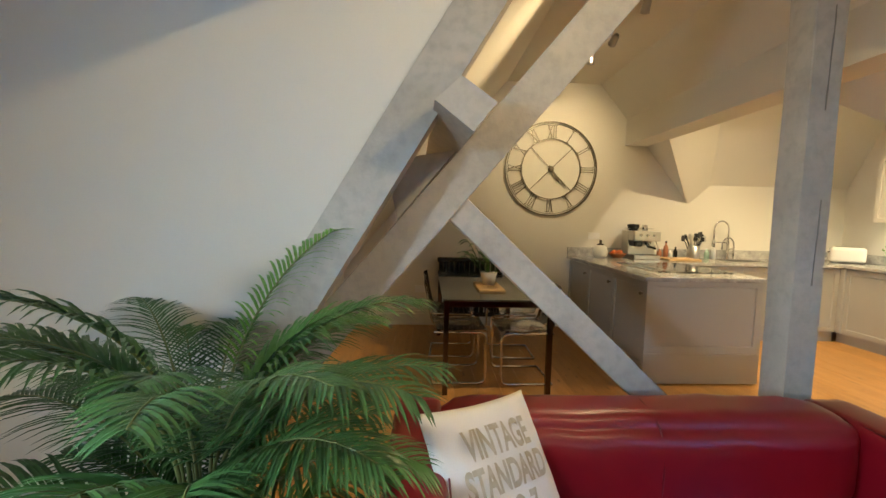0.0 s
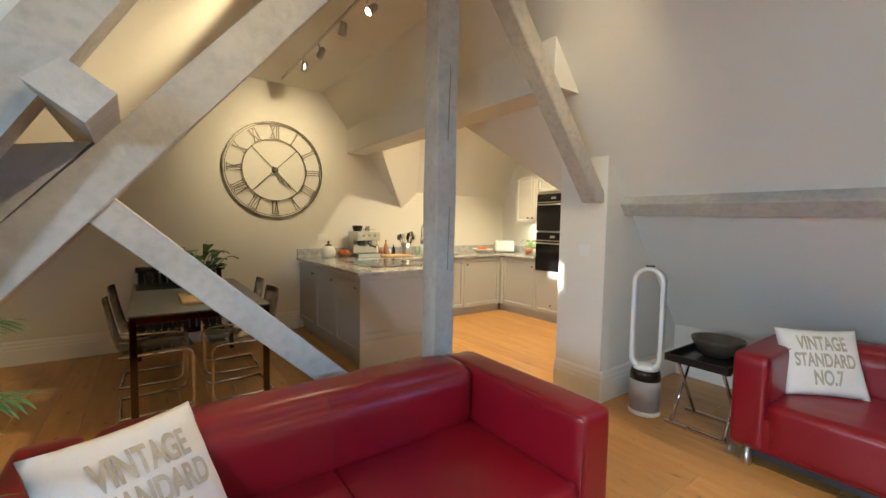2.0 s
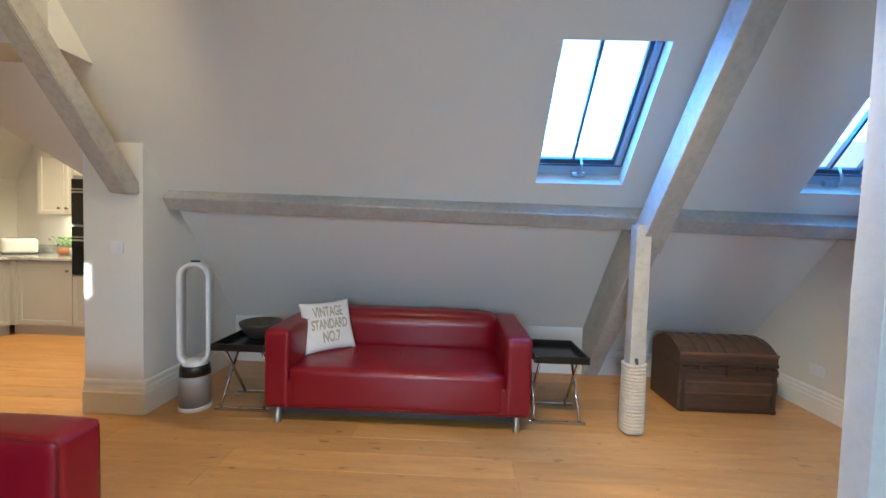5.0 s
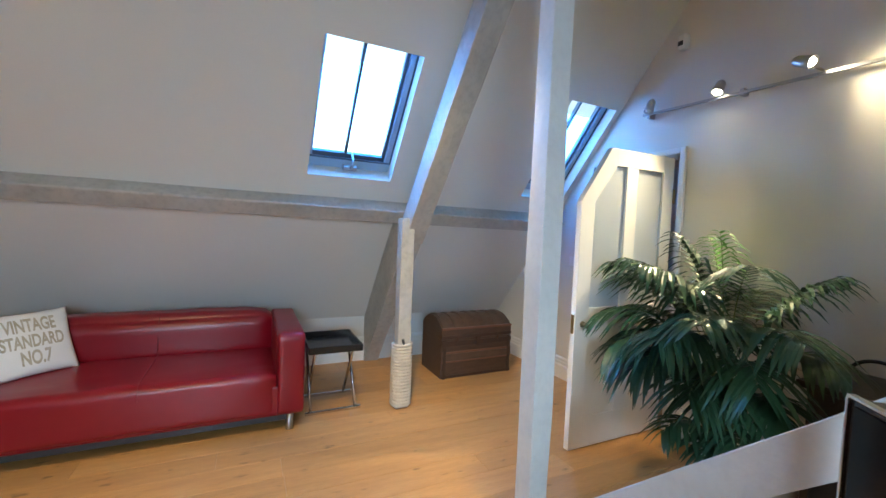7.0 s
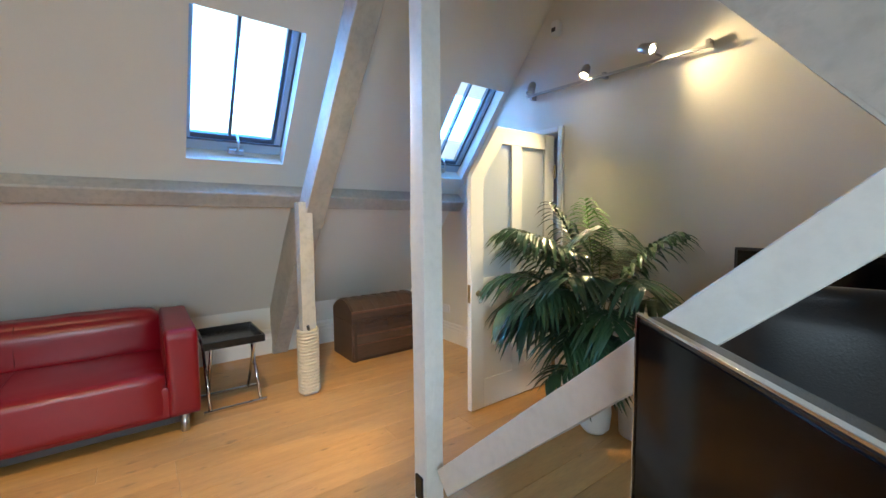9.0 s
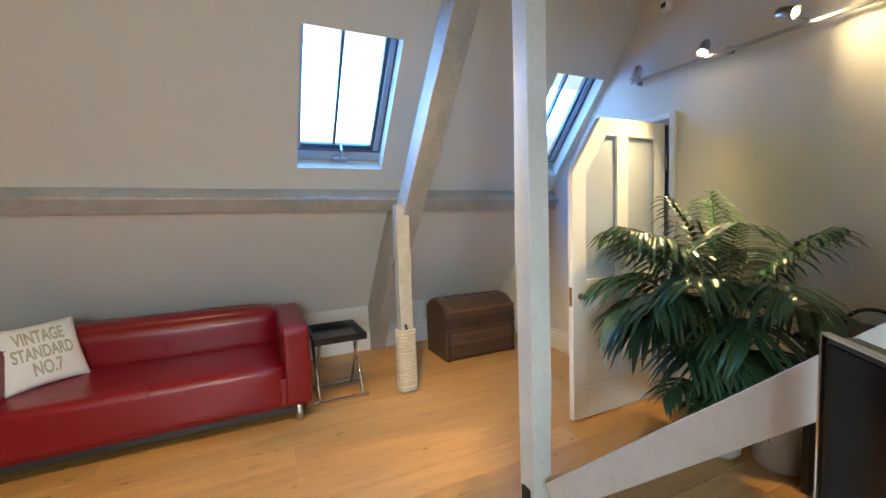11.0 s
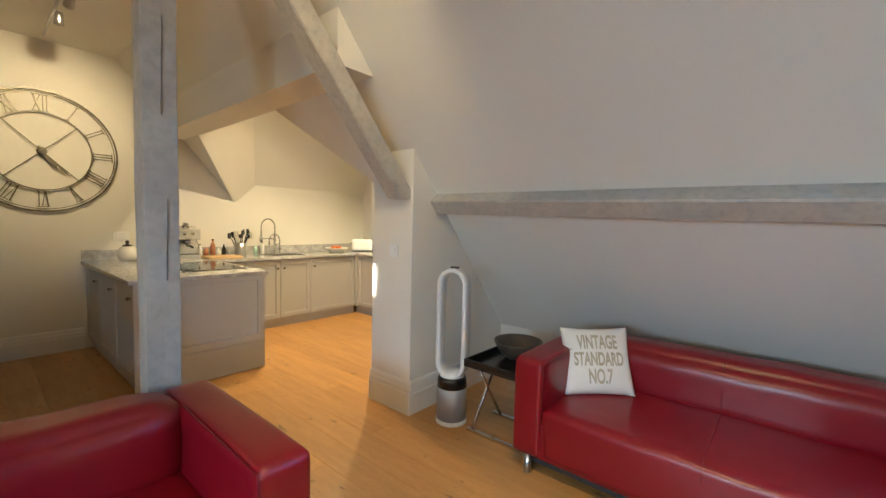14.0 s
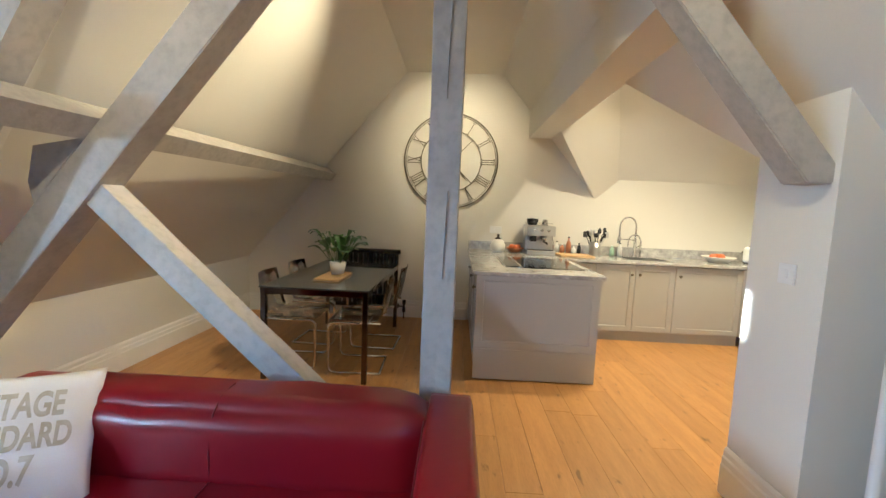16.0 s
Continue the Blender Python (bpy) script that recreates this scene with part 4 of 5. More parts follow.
def knob(parent, x, z):
    return part("knob", lathe([(0, 0), (0.008, 0), (0.007, 0.012), (0.015, 0.02), (0.016, 0.026), (0.010, 0.032), (0, 0.033)], 14), BRONZE, parent, "dark bronze knob", True, pose(x, 0, z, 90, 0, 0))


def base_unit(m, widths, label, knobs, mt=None, depth=0.56, h=0.86):
    """Local: front at y=0, doors side by side from x=0; knobs gives the side of each door's knob."""
    top = thing("kitchen_cabinet", m, label, "cabinet", "kitchen cabinets")
    w = sum(widths)
    part("body", box(0.001, w - 0.001, 0.022, depth, 0.12, h, 0.002), mt or CAB, top)
    x = 0
    for dw, side in zip(widths, knobs):
        d = part("door", shaker(dw - 0.006, h - 0.125), mt or CAB, top, m=pose(x + 0.003, 0, 0.122))
        if side:
            knob(d, 0.04 if side < 0 else dw - 0.046, h - 0.125 - 0.10)
        x += dw
    return top


FR = 3.875
base_unit(pose(3.90, FR, 0), [0.32], "narrow grey shaker base cabinet", [-1])
base_unit(pose(4.222, FR, 0), [0.43, 0.43], "grey shaker double sink cabinet with bronze knobs", [1, -1])
base_unit(pose(5.084, FR, 0), [0.72], "grey shaker base cabinet with a wide door", [-1], depth=0.56)
base_unit(pose(5.835, FR - 0.03, 0, 0, 0, -90), [0.66], "grey shaker corner cabinet with bronze knob", [1], depth=0.56)
for y in (4.44, 3.86, 3.26):
    base_unit(pose(2.86, y, 0, 0, 0, -90), [0.58 if y > 4 else 0.60], "grey shaker peninsula cabinet facing the dining table", [1], depth=0.45)
# peninsula end
end = thing("peninsula_end", None, "grey framed end and back panels of the kitchen peninsula", "panel")
bm = box(0, 0.985, 0, 0.022, 0, 0.25)
part("bottom_rail", bm, CAB, end, m=pose(2.86, 2.638, 0.012))
part("panel", shaker(0.985, 0.619, 0.022, 0.085), CAB, end, m=pose(2.86, 2.638, 0.265))
part("back_panel", box(3.32, 3.845, 2.661, 4.44, 0.012, 0.86, 0.002), CAB, end)
bm = box(3.85, 5.83, FR + 0.05, FR + 0.07, 0.0, 0.119)
box(5.885, 5.905, 1.6, FR + 0.05, 0.0, 0.119, bm=bm)
box(2.91, 2.93, 2.66, 4.44, 0.0, 0.119, bm=bm)
structure("plinth", bm, CAB, "grey cabinet plinth", "plinth")
tagged(part("corner_filler", box(5.806, 5.87, 3.83, 3.895, 0.12, 0.862, 0.003), CAB), "grey corner filler post between the cabinets", "panel", "", "structure")
# tall oven housing
tall = thing("oven_housing", pose(5.835, 3.182, 0, 0, 0, -90), "tall grey cabinet housing two black ovens", "cabinet")
part("body", box(0.001, 1.70, 0.022, 0.58, 0.12, 2.02, 0.002), CAB, tall)
d = part("drawer", shaker(0.594, 0.58), CAB, tall, m=pose(0.003, 0, 0.122))
knob(d, 0.30, 0.12)
d = part("door", shaker(0.594, 0.18, 0.02, 0.05), CAB, tall, m=pose(0.003, 0, 1.84))
for z0, z1, lb in ((0.72, 1.262, "black glass oven"), (1.285, 1.80, "black glass combination oven")):
    ov = part("oven", box(0.006, 0.594, -0.004, 0.021, z0, z1, 0.003), BLACK, tall, lb)
    part("oven_glass", box(0.012, 0.588, -0.016, -0.005, z0 + 0.012, z1 - 0.125, 0.004), SCREEN, ov)
    part("control_panel", box(0.012, 0.588, -0.013, -0.005, z1 - 0.105, z1 - 0.008, 0.003), SCREEN, ov)
    part("oven_trim", box(0.006, 0.594, -0.018, -0.005, z1 - 0.120, z1 - 0.109, 0.002), STEEL, ov)
    part("oven_handle", tube([(0.05, -0.045, z1 - 0.15), (0.55, -0.045, z1 - 0.15)], 0.010, 12), STEEL, ov, "steel bar handle", True)
    part("display", box(0.26, 0.34, -0.0145, -0.0132, z1 - 0.075, z1 - 0.045), NICKEL, ov)
# wall cabinet
wc = thing("wall_cabinet", pose(6.09, 3.84, 0, 0, 0, -90), "white shaker wall cabinet with two bronze knobs", "cabinet")
part("body", box(0.001, 0.64, 0.022, 0.33, 1.40, 2.12, 0.002), CABW, wc)
for x, s in ((0.0, 1), (0.32, -1)):
    d = part("door", shaker(0.314, 0.715, 0.02, 0.06), CABW, wc, m=pose(x + 0.003, 0, 1.402))
    knob(d, 0.27 if s > 0 else 0.04, 0.07)

top = thing("worktop", None, "pale speckled granite worktop with upstand", "worktop")
for a in ((2.825, 3.875, 2.61, 4.464), (3.875, 6.415, 3.845, 4.464), (5.805, 6.415, 3.19, 3.845)):
    part("slab", box(*a, 0.868, 0.902, 0.005), GRANITE, top)
part("upstand", box(2.83, 6.41, 4.444, 4.4645, 0.9025, 1.01, 0.003), GRANITE, top)
part("upstand", box(6.395, 6.4195, 3.19, 4.443, 0.9025, 1.01, 0.003), GRANITE, top)
hob = thing("hob", None, "black glass induction hob set in the worktop", "hob")
part("glass", box(3.27, 3.80, 2.92, 3.72, 0.9025, 0.908, 0.002), SCREEN, hob)
part("trim", box(3.262, 3.269, 2.92, 3.72, 0.9025, 0.909), STEEL, hob)
for x, y, r in ((3.42, 3.12, 0.09), (3.42, 3.48, 0.075), (3.66, 3.12, 0.075), (3.66, 3.48, 0.10)):
    bm = ring(r, 0.0012, 0.0, 0.0006, 48)
    part("zone_mark", bm, NICKEL, hob, m=pose(x, y, 0.9082, 90, 0, 0))
vent = thing("hob_vent", None, "narrow black downdraft vent beside the hob", "extractor")
part("cover", box(3.12, 3.24, 2.95, 3.70, 0.9025, 0.909, 0.002), SCREEN, vent)
part("edge", box(3.112, 3.119, 2.95, 3.70, 0.9025, 0.910), STEEL, vent)
sink = thing("sink", None, "stainless undermount sink with a dark bowl", "sink")
part("bowl", box(4.62, 5.05, 3.98, 4.30, 0.9025, 0.905, 0.001), DARK, sink)
for a in ((4.60, 5.07, 3.96, 3.979), (4.60, 5.07, 4.301, 4.32), (4.60, 4.619, 3.98, 4.30), (5.051, 5.07, 3.98, 4.30)):
    part("rim", box(*a, 0.9025, 0.907, 0.001), STEEL, sink)
tap = thing("kitchen_tap", pose(4.83, 4.37, 0.9025), "tall chrome spring-neck kitchen tap", "tap")
part("body", lathe([(0, 0), (0.028, 0), (0.026, 0.01), (0.018, 0.02), (0.018, 0.22), (0, 0.22)], 20), CHROME, tap, smooth=True)
arc = [(0.10 - 0.10 * math.cos(math.pi * k / 14), -0.02 * k / 14, 0.36 + 0.115 * math.sin(math.pi * k / 14)) for k in range(15)]
part("neck", tube([(0, 0, 0.2)] + [(-x, y, z) for x, y, z in arc] + [(-0.2, -0.02, 0.24)], 0.0095, 10), CHROME, tap, smooth=True)
part("support_arm", tube([(0, 0, 0.20), (-0.10, -0.01, 0.21), (-0.2, -0.02, 0.21)], 0.006, 8), CHROME, tap, smooth=True)
part("spray_head", lathe([(0, 0), (0.019, 0), (0.021, 0.05), (0.014, 0.09), (0, 0.09)], 16), CHROME, tap, smooth=True, m=pose(-0.2, -0.02, 0.16))
part("spout", tube([(0.055 - 0.075 * (1 - math.cos(math.pi * k / 12)), -0.03, 0.17 + 0.10 * math.sin(math.pi * k / 12)) for k in range(13)] + [(-0.095, -0.03, 0.12)], 0.008, 10), CHROME, tap, smooth=True)
part("spout_stem", tube([(0.055, -0.03, 0.0), (0.055, -0.03, 0.172)], 0.010, 10), CHROME, tap, smooth=True)
part("lever", tube([(0.015, -0.01, 0.12), (0.07, -0.03, 0.15)], 0.006, 8), CHROME, tap, smooth=True)

cof = thing("coffee_machine", pose(3.655, 4.24, 0.9025), "stainless steel espresso machine with black group head", "coffee machine")
part("body", box(-0.165, 0.165, 0.0, 0.17, 0.0, 0.335, 0.012), STEEL, cof)
part("head", box(-0.165, 0.165, -0.13, -0.001, 0.215, 0.335, 0.014), STEEL, cof)
part("drip_tray", box(-0.16, 0.16, -0.15, -0.001, 0.0, 0.05, 0.008), STEEL, cof)
part("drip_grate", box(-0.145, 0.145, -0.14, -0.005, 0.0505, 0.055), BLACK, cof)
part("group_head", lathe([(0, 0), (0.034, 0), (0.036, 0.05), (0, 0.05)], 20), CHROME, cof, smooth=True, m=pose(0.04, -0.065, 0.164))
part("portafilter", tube([(0.04, -0.07, 0.15), (0.05, -0.16, 0.145), (0.055, -0.21, 0.135)], 0.012, 10), BLACK, cof, smooth=True)
part("grinder_cradle", box(-0.12, -0.05, -0.11, -0.04, 0.15, 0.214, 0.006), BLACK, cof)
part("bean_hopper", lathe([(0, 0), (0.05, 0), (0.068, 0.05), (0.068, 0.075), (0, 0.08)], 24), BLACK, cof, "smoky bean hopper", True, pose(-0.075, 0.07, 0.3355))
for x in (-0.08, 0.0, 0.08):
    part("button", lathe([(0, 0), (0.017, 0), (0.017, 0.008), (0, 0.009)], 16), CHROME, cof, smooth=True, m=pose(x, -0.131, 0.285, 90, 0, 0))
part("steam_wand", tube([(0.13, -0.08, 0.214), (0.145, -0.10, 0.16), (0.15, -0.12, 0.09)], 0.005, 8), CHROME, cof, smooth=True)
part("cup_rail", tube(fillet([(-0.15, 0.0, 0.36), (-0.15, 0.15, 0.36), (0.15, 0.15, 0.36), (0.15, 0.0, 0.36)], 0.02), 0.004, 6), CHROME, cof, smooth=True)
part("jug", lathe([(0, 0), (0.034, 0), (0.036, 0.02), (0.028, 0.07), (0, 0.07)], 16), CHROME, cof, smooth=True, m=pose(0.075, 0.08, 0.3355))

tagged(part("chopping_board", box(3.86, 4.24, 3.98, 4.26, 0.9025, 0.925, 0.006), BOARD), "beech chopping board on the worktop", "chopping board")
ut = thing("utensil_pot", pose(4.33, 4.28, 0.9025), "steel pot full of kitchen utensils", "utensil pot")
part("pot", lathe([(0, 0), (0.062, 0), (0.066, 0.005), (0.070, 0.165), (0.066, 0.165), (0.06, 0.01), (0, 0.01)], 24), STEEL, ut, smooth=True)
random.seed(5)
for k in range(13):
    a = k * 0.55
    x, y = (0.06 + 0.08 * random.random()) * math.cos(a), 0.055 * math.sin(a)
    h = random.uniform(0.24, 0.30)
    u = part("utensil", tube([(x * 0.25, y * 0.25, 0.02), (x * 0.7, y * 0.7, h - 0.06), (x, y, h)], 0.0055, 6), (BLACK, DARK, BLACK, STEEL)[k % 4], ut, smooth=True)
    part("utensil_head", soft_box(x - 0.010 - 0.012 * (k % 3) / 2, x + 0.010 + 0.012 * (k % 3) / 2, y - 0.006, y + 0.006, h - 0.03, h + 0.02 + 0.02 * (k % 2), 0.006, 0.001, 3, 0), (BLACK, DARK, BLACK, STEEL)[k % 4], u, smooth=True)
kettle = thing("stoneware_jar", pose(3.18, 4.30, 0.9025), "pale stoneware jar with a dark knobbed lid", "jar")
part("jar", lathe([(0, 0), (0.06, 0), (0.085, 0.03), (0.09, 0.08), (0.07, 0.13), (0.04, 0.15), (0, 0.15)], 24), CERAMIC, kettle, smooth=True)
part("lid", lathe([(0, 0), (0.045, 0), (0.04, 0.012), (0.012, 0.022), (0.018, 0.045), (0.012, 0.06), (0, 0.062)], 20), MDF, kettle, "dark wooden lid", True, pose(0, 0, 0.1502))
fr = thing("fruit_bowl", pose(3.385, 4.27, 0.9025), "shallow terracotta bowl with red fruit", "bowl")
part("bowl", lathe([(0, 0), (0.05, 0), (0.10, 0.05), (0.105, 0.06), (0.095, 0.055), (0.045, 0.012), (0, 0.01)], 28), TERRA, fr, smooth=True)
for x, y in ((-0.04, 0.0), (0.035, 0.02), (0.0, -0.04)):
    part("fruit", lathe([(0, 0), (0.02, 0.003), (0.036, 0.02), (0.038, 0.04), (0.026, 0.062), (0.006, 0.068), (0, 0.064)], 16), COPPER, fr, smooth=True, m=pose(x, y, 0.03))
for k, (x, y, h, r, mt) in enumerate(((3.90, 4.38, 0.15, 0.024, CERAMIC), (3.97, 4.39, 0.12, 0.028, TERRA), (4.04, 4.37, 0.21, 0.028, TERRA), (4.11, 4.39, 0.10, 0.026, CERAMIC), (4.17, 4.38, 0.14, 0.024, BLACK), (4.56, 4.36, 0.13, 0.028, GREENGLASS), (4.66, 4.38, 0.16, 0.026, CERAMIC))):
    b = thing("bottle", pose(x, y, 0.9025), ("small white condiment bottle on the worktop", "terracotta coloured spice bottle on the worktop", "tall amber oil bottle on the worktop", "short white spice jar on the worktop", "dark sauce bottle on the worktop", "pale green soap dispenser by the sink", "white dispenser bottle by the sink")[k], "bottle")
    part("bottle", lathe([(0, 0), (r, 0), (r, h * 0.6), (r * 0.8, h * 0.7), (r * 0.38, h * 0.8), (r * 0.38, h * 0.92), (0, h * 0.92)], 16), mt, b, smooth=True)
    part("cap", lathe([(0, 0), (r * 0.45, 0), (r * 0.45, h * 0.08), (0, h * 0.085)], 12), (BLACK, PLASTIC)[k % 2], b, smooth=True, m=pose(0, 0, h * 0.921))
rb = thing("serving_bowl", pose(5.72, 4.20, 0.9025), "white oval bowl of orange fruit on the worktop", "bowl")
part("bowl", lathe([(0, 0), (0.09, 0), (0.17, 0.055), (0.175, 0.065), (0.165, 0.06), (0.085, 0.012), (0, 0.01)], 32), CERAMIC, rb, smooth=True)
for x, y in ((-0.06, 0), (0.05, 0.03), (0.0, -0.05), (0.02, 0.06)):
    part("fruit", lathe([(0, 0), (0.025, 0.004), (0.04, 0.025), (0.04, 0.045), (0.025, 0.066), (0, 0.07)], 16), COPPER, rb, smooth=True, m=pose(x, y, 0.025))
to = thing("toaster", pose(6.14, 4.13, 0.9025, 0, 0, -38), "long white four-slice toaster", "toaster")
part("shell", soft_box(-0.155, 0.155, -0.085, 0.085, 0.012, 0.19, 0.03, 0.004, 8, 0), PLASTIC, to, smooth=True)
part("base", box(-0.145, 0.145, -0.078, 0.078, 0.0, 0.0125, 0.003), DARK, to)
for y in (-0.03, 0.03):
    part("slot", box(-0.11, 0.11, y - 0.012, y + 0.012, 0.1945, 0.1975), DARK, to)
part("lever", box(-0.175, -0.158, -0.02, 0.02, 0.12, 0.135, 0.003), DARK, to)
for x, y, mt in ((6.22, 3.66, TERRA), (6.20, 3.48, CERAMIC)):
    hp = thing("herb_pot", pose(x, y, 0.9025), "potted green herbs below the wall cabinet", "plant")
    part("pot", lathe([(0, 0), (0.05, 0), (0.065, 0.09), (0.06, 0.09), (0.05, 0.08), (0, 0.08)], 20), mt, hp, smooth=True)
    bm = bmesh.new()
    random.seed(int(x * 100 + y * 10))
    for k in range(120):
        p = Vector((random.gauss(0, 0.05), random.gauss(0, 0.05), 0.09 + random.random() * 0.12))
        q = p + Vector((random.uniform(-1, 1), random.uniform(-1, 1), random.uniform(0, 1))) * 0.035
        s = Vector((random.uniform(-1, 1), random.uniform(-1, 1), 0)).normalized() * 0.011
        mid = (p + q) / 2
        bm.faces.new([bm.verts.new(p), bm.verts.new(mid + s), bm.verts.new(q), bm.verts.new(mid - s)])
    part("leaves", bm, LEAF_YOUNG, hp)

# ---- dining ----
tb = thing("dining_table", None, "smoked glass dining table with a dark chrome frame", "table")
TX0, TX1, TY0, TY1, TZ = 1.20, 2.03, 2.42, 4.02, 0.74
part("tabletop", box(TX0 - 0.01, TX1 + 0.01, TY0 - 0.01, TY1 + 0.01, TZ - 0.012, TZ, 0.003), SMOKE, tb, "smoked glass top")
for x in (TX0 + 0.02, TX1 - 0.02):
    for y in (TY0 + 0.02, TY1 - 0.02):
        part("leg", box(x - 0.02, x + 0.02, y - 0.02, y + 0.02, 0.0, TZ - 0.013, 0.003), DCHROME, tb)
for a in ((TX0 + 0.04, TX1 - 0.04, TY0, TY0 + 0.04), (TX0 + 0.04, TX1 - 0.04, TY1 - 0.04, TY1), (TX0, TX0 + 0.04, TY0 + 0.04, TY1 - 0.04), (TX1 - 0.04, TX1, TY0 + 0.04, TY1 - 0.04)):
    part("rail", box(*a, TZ - 0.06, TZ - 0.013, 0.003), DCHROME, tb)


def dining_chair(m):
    """Local: sits facing +y, origin on the floor under the seat."""
    top = thing("dining_chair", m, "clear acrylic dining chair on a chrome cantilever frame", "chair", "chairs round the table")
    for s in (-1, 1):
        part("side_frame", tube(fillet([(s * 0.20, -0.20, 0.012), (s * 0.20, 0.22, 0.012), (s * 0.20, 0.22, 0.43), (s * 0.20, -0.20, 0.43)], 0.06), 0.011, 10), CHROME, top, smooth=True)
    part("rear_bar", tube([(-0.20, -0.20, 0.012), (0.20, -0.20, 0.012)], 0.011, 10), CHROME, top, smooth=True)
    part("cross_bar", tube([(-0.20, -0.10, 0.43), (0.20, -0.10, 0.43)], 0.010, 10), CHROME, top, smooth=True)
    bm = bmesh.new()
    prof = [(0.23, 0.440), (0.21, 0.448), (0.10, 0.444), (-0.10, 0.440), (-0.18, 0.448), (-0.225, 0.49), (-0.25, 0.60), (-0.275, 0.74), (-0.285, 0.80)]
    g = []
    for i, (y, z) in enumerate(prof):
        row = []
        for k in range(9):
            u = k / 4 - 1
            wv = 0.22 if i < 6 else 0.22 - 0.012 * (i - 5)
            row.append(bm.verts.new((u * wv, y + 0.03 * u * u * (i > 4), z + 0.012 * u * u * (i < 5))))
        g.append(row)
    for i in range(len(prof) - 1):
        for k in range(8):
            bm.faces.new((g[i][k], g[i][k + 1], g[i + 1][k + 1], g[i + 1][k]))
    bmesh.ops.solidify(bm, geom=bm.faces[:], thickness=0.006)
    part("seat_shell", bm, ACRYLIC, top, "clear acrylic shell", True)
    return top


chair = dining_chair(pose(1.89, 2.80, 0, 0, 0, 92))
copy_thing(chair, pose(1.92, 3.42, 0, 0, 0, 88))
copy_thing(chair, pose(1.33, 2.82, 0, 0, 0, -88))
copy_thing(chair, pose(1.32, 3.45, 0, 0, 0, -93))
rad = thing("radiator", None, "black column radiator on the gable wall", "radiator")
for k in range(12):
    x = 1.22 + k * 0.064
    part("column", box(x, x + 0.05, Y1 - 0.10, Y1 - 0.045, 0.18, 0.80, 0.012), BLACK, rad)
part("header", box(1.20, 2.0, Y1 - 0.11, Y1 - 0.04, 0.801, 0.86, 0.015), BLACK, rad)
part("footer", box(1.20, 2.0, Y1 - 0.105, Y1 - 0.045, 0.13, 0.179, 0.012), BLACK, rad)
part("valve", lathe([(0, 0), (0.02, 0), (0.02, 0.05), (0.013, 0.06), (0.013, 0.09), (0.022, 0.10), (0.022, 0.15), (0, 0.152)], 14), BLACK, rad, "black radiator valve", True, pose(2.06, Y1 - 0.075, 0.08))
part("pipe", tube(fillet([(2.0, Y1 - 0.075, 0.15), (2.06, Y1 - 0.075, 0.15), (2.06, Y1 - 0.075, 0.0)], 0.01), 0.008, 8), BLACK, rad, smooth=True)
tagged(part("serving_board", box(1.50, 1.72, 2.72, 3.16, TZ + 0.0005, TZ + 0.018, 0.005), BOARD), "pale wooden board lying on the glass table", "board")
lily = thing("table_plant", pose(1.62, 3.02, TZ + 0.0185), "leafy green houseplant in a white pot on the wooden board", "plant")
part("pot", lathe([(0, 0), (0.055, 0), (0.075, 0.11), (0.07, 0.112), (0.06, 0.1), (0, 0.1)], 24), CERAMIC, lily, smooth=True)
random.seed(8)
for k in range(34):
    a = random.uniform(0, 2 * math.pi)
    out, h = random.uniform(0.08, 0.29), random.uniform(0.10, 0.30)
    d = Vector((math.cos(a), math.sin(a), 0))
    s = Vector((-d.y, d.x, 0))
    bm = bmesh.new()
    rows = []
    for i in range(7):
        t = i / 6
        p = d * (out * (0.3 + 0.9 * t)) + Vector((0, 0, 0.1 + h * math.sin(t * 2.0) * (1.0 if t < 0.8 else 0.97)))
        w = 0.046 * math.sin(math.pi * min(1, max(0, (t - 0.38) / 0.62))) ** 0.8 + 0.003
        rows.append((bm.verts.new(p + s * w + Vector((0, 0, 0.008))), bm.verts.new(p), bm.verts.new(p - s * w + Vector((0, 0, 0.008)))))
    for r0, r1 in zip(rows, rows[1:]):
        bm.faces.new((r0[0], r0[1], r1[1], r1[0]))
        bm.faces.new((r0[1], r0[2], r1[2], r1[1]))
    part("leaf", bm, LEAF, lily, smooth=True)

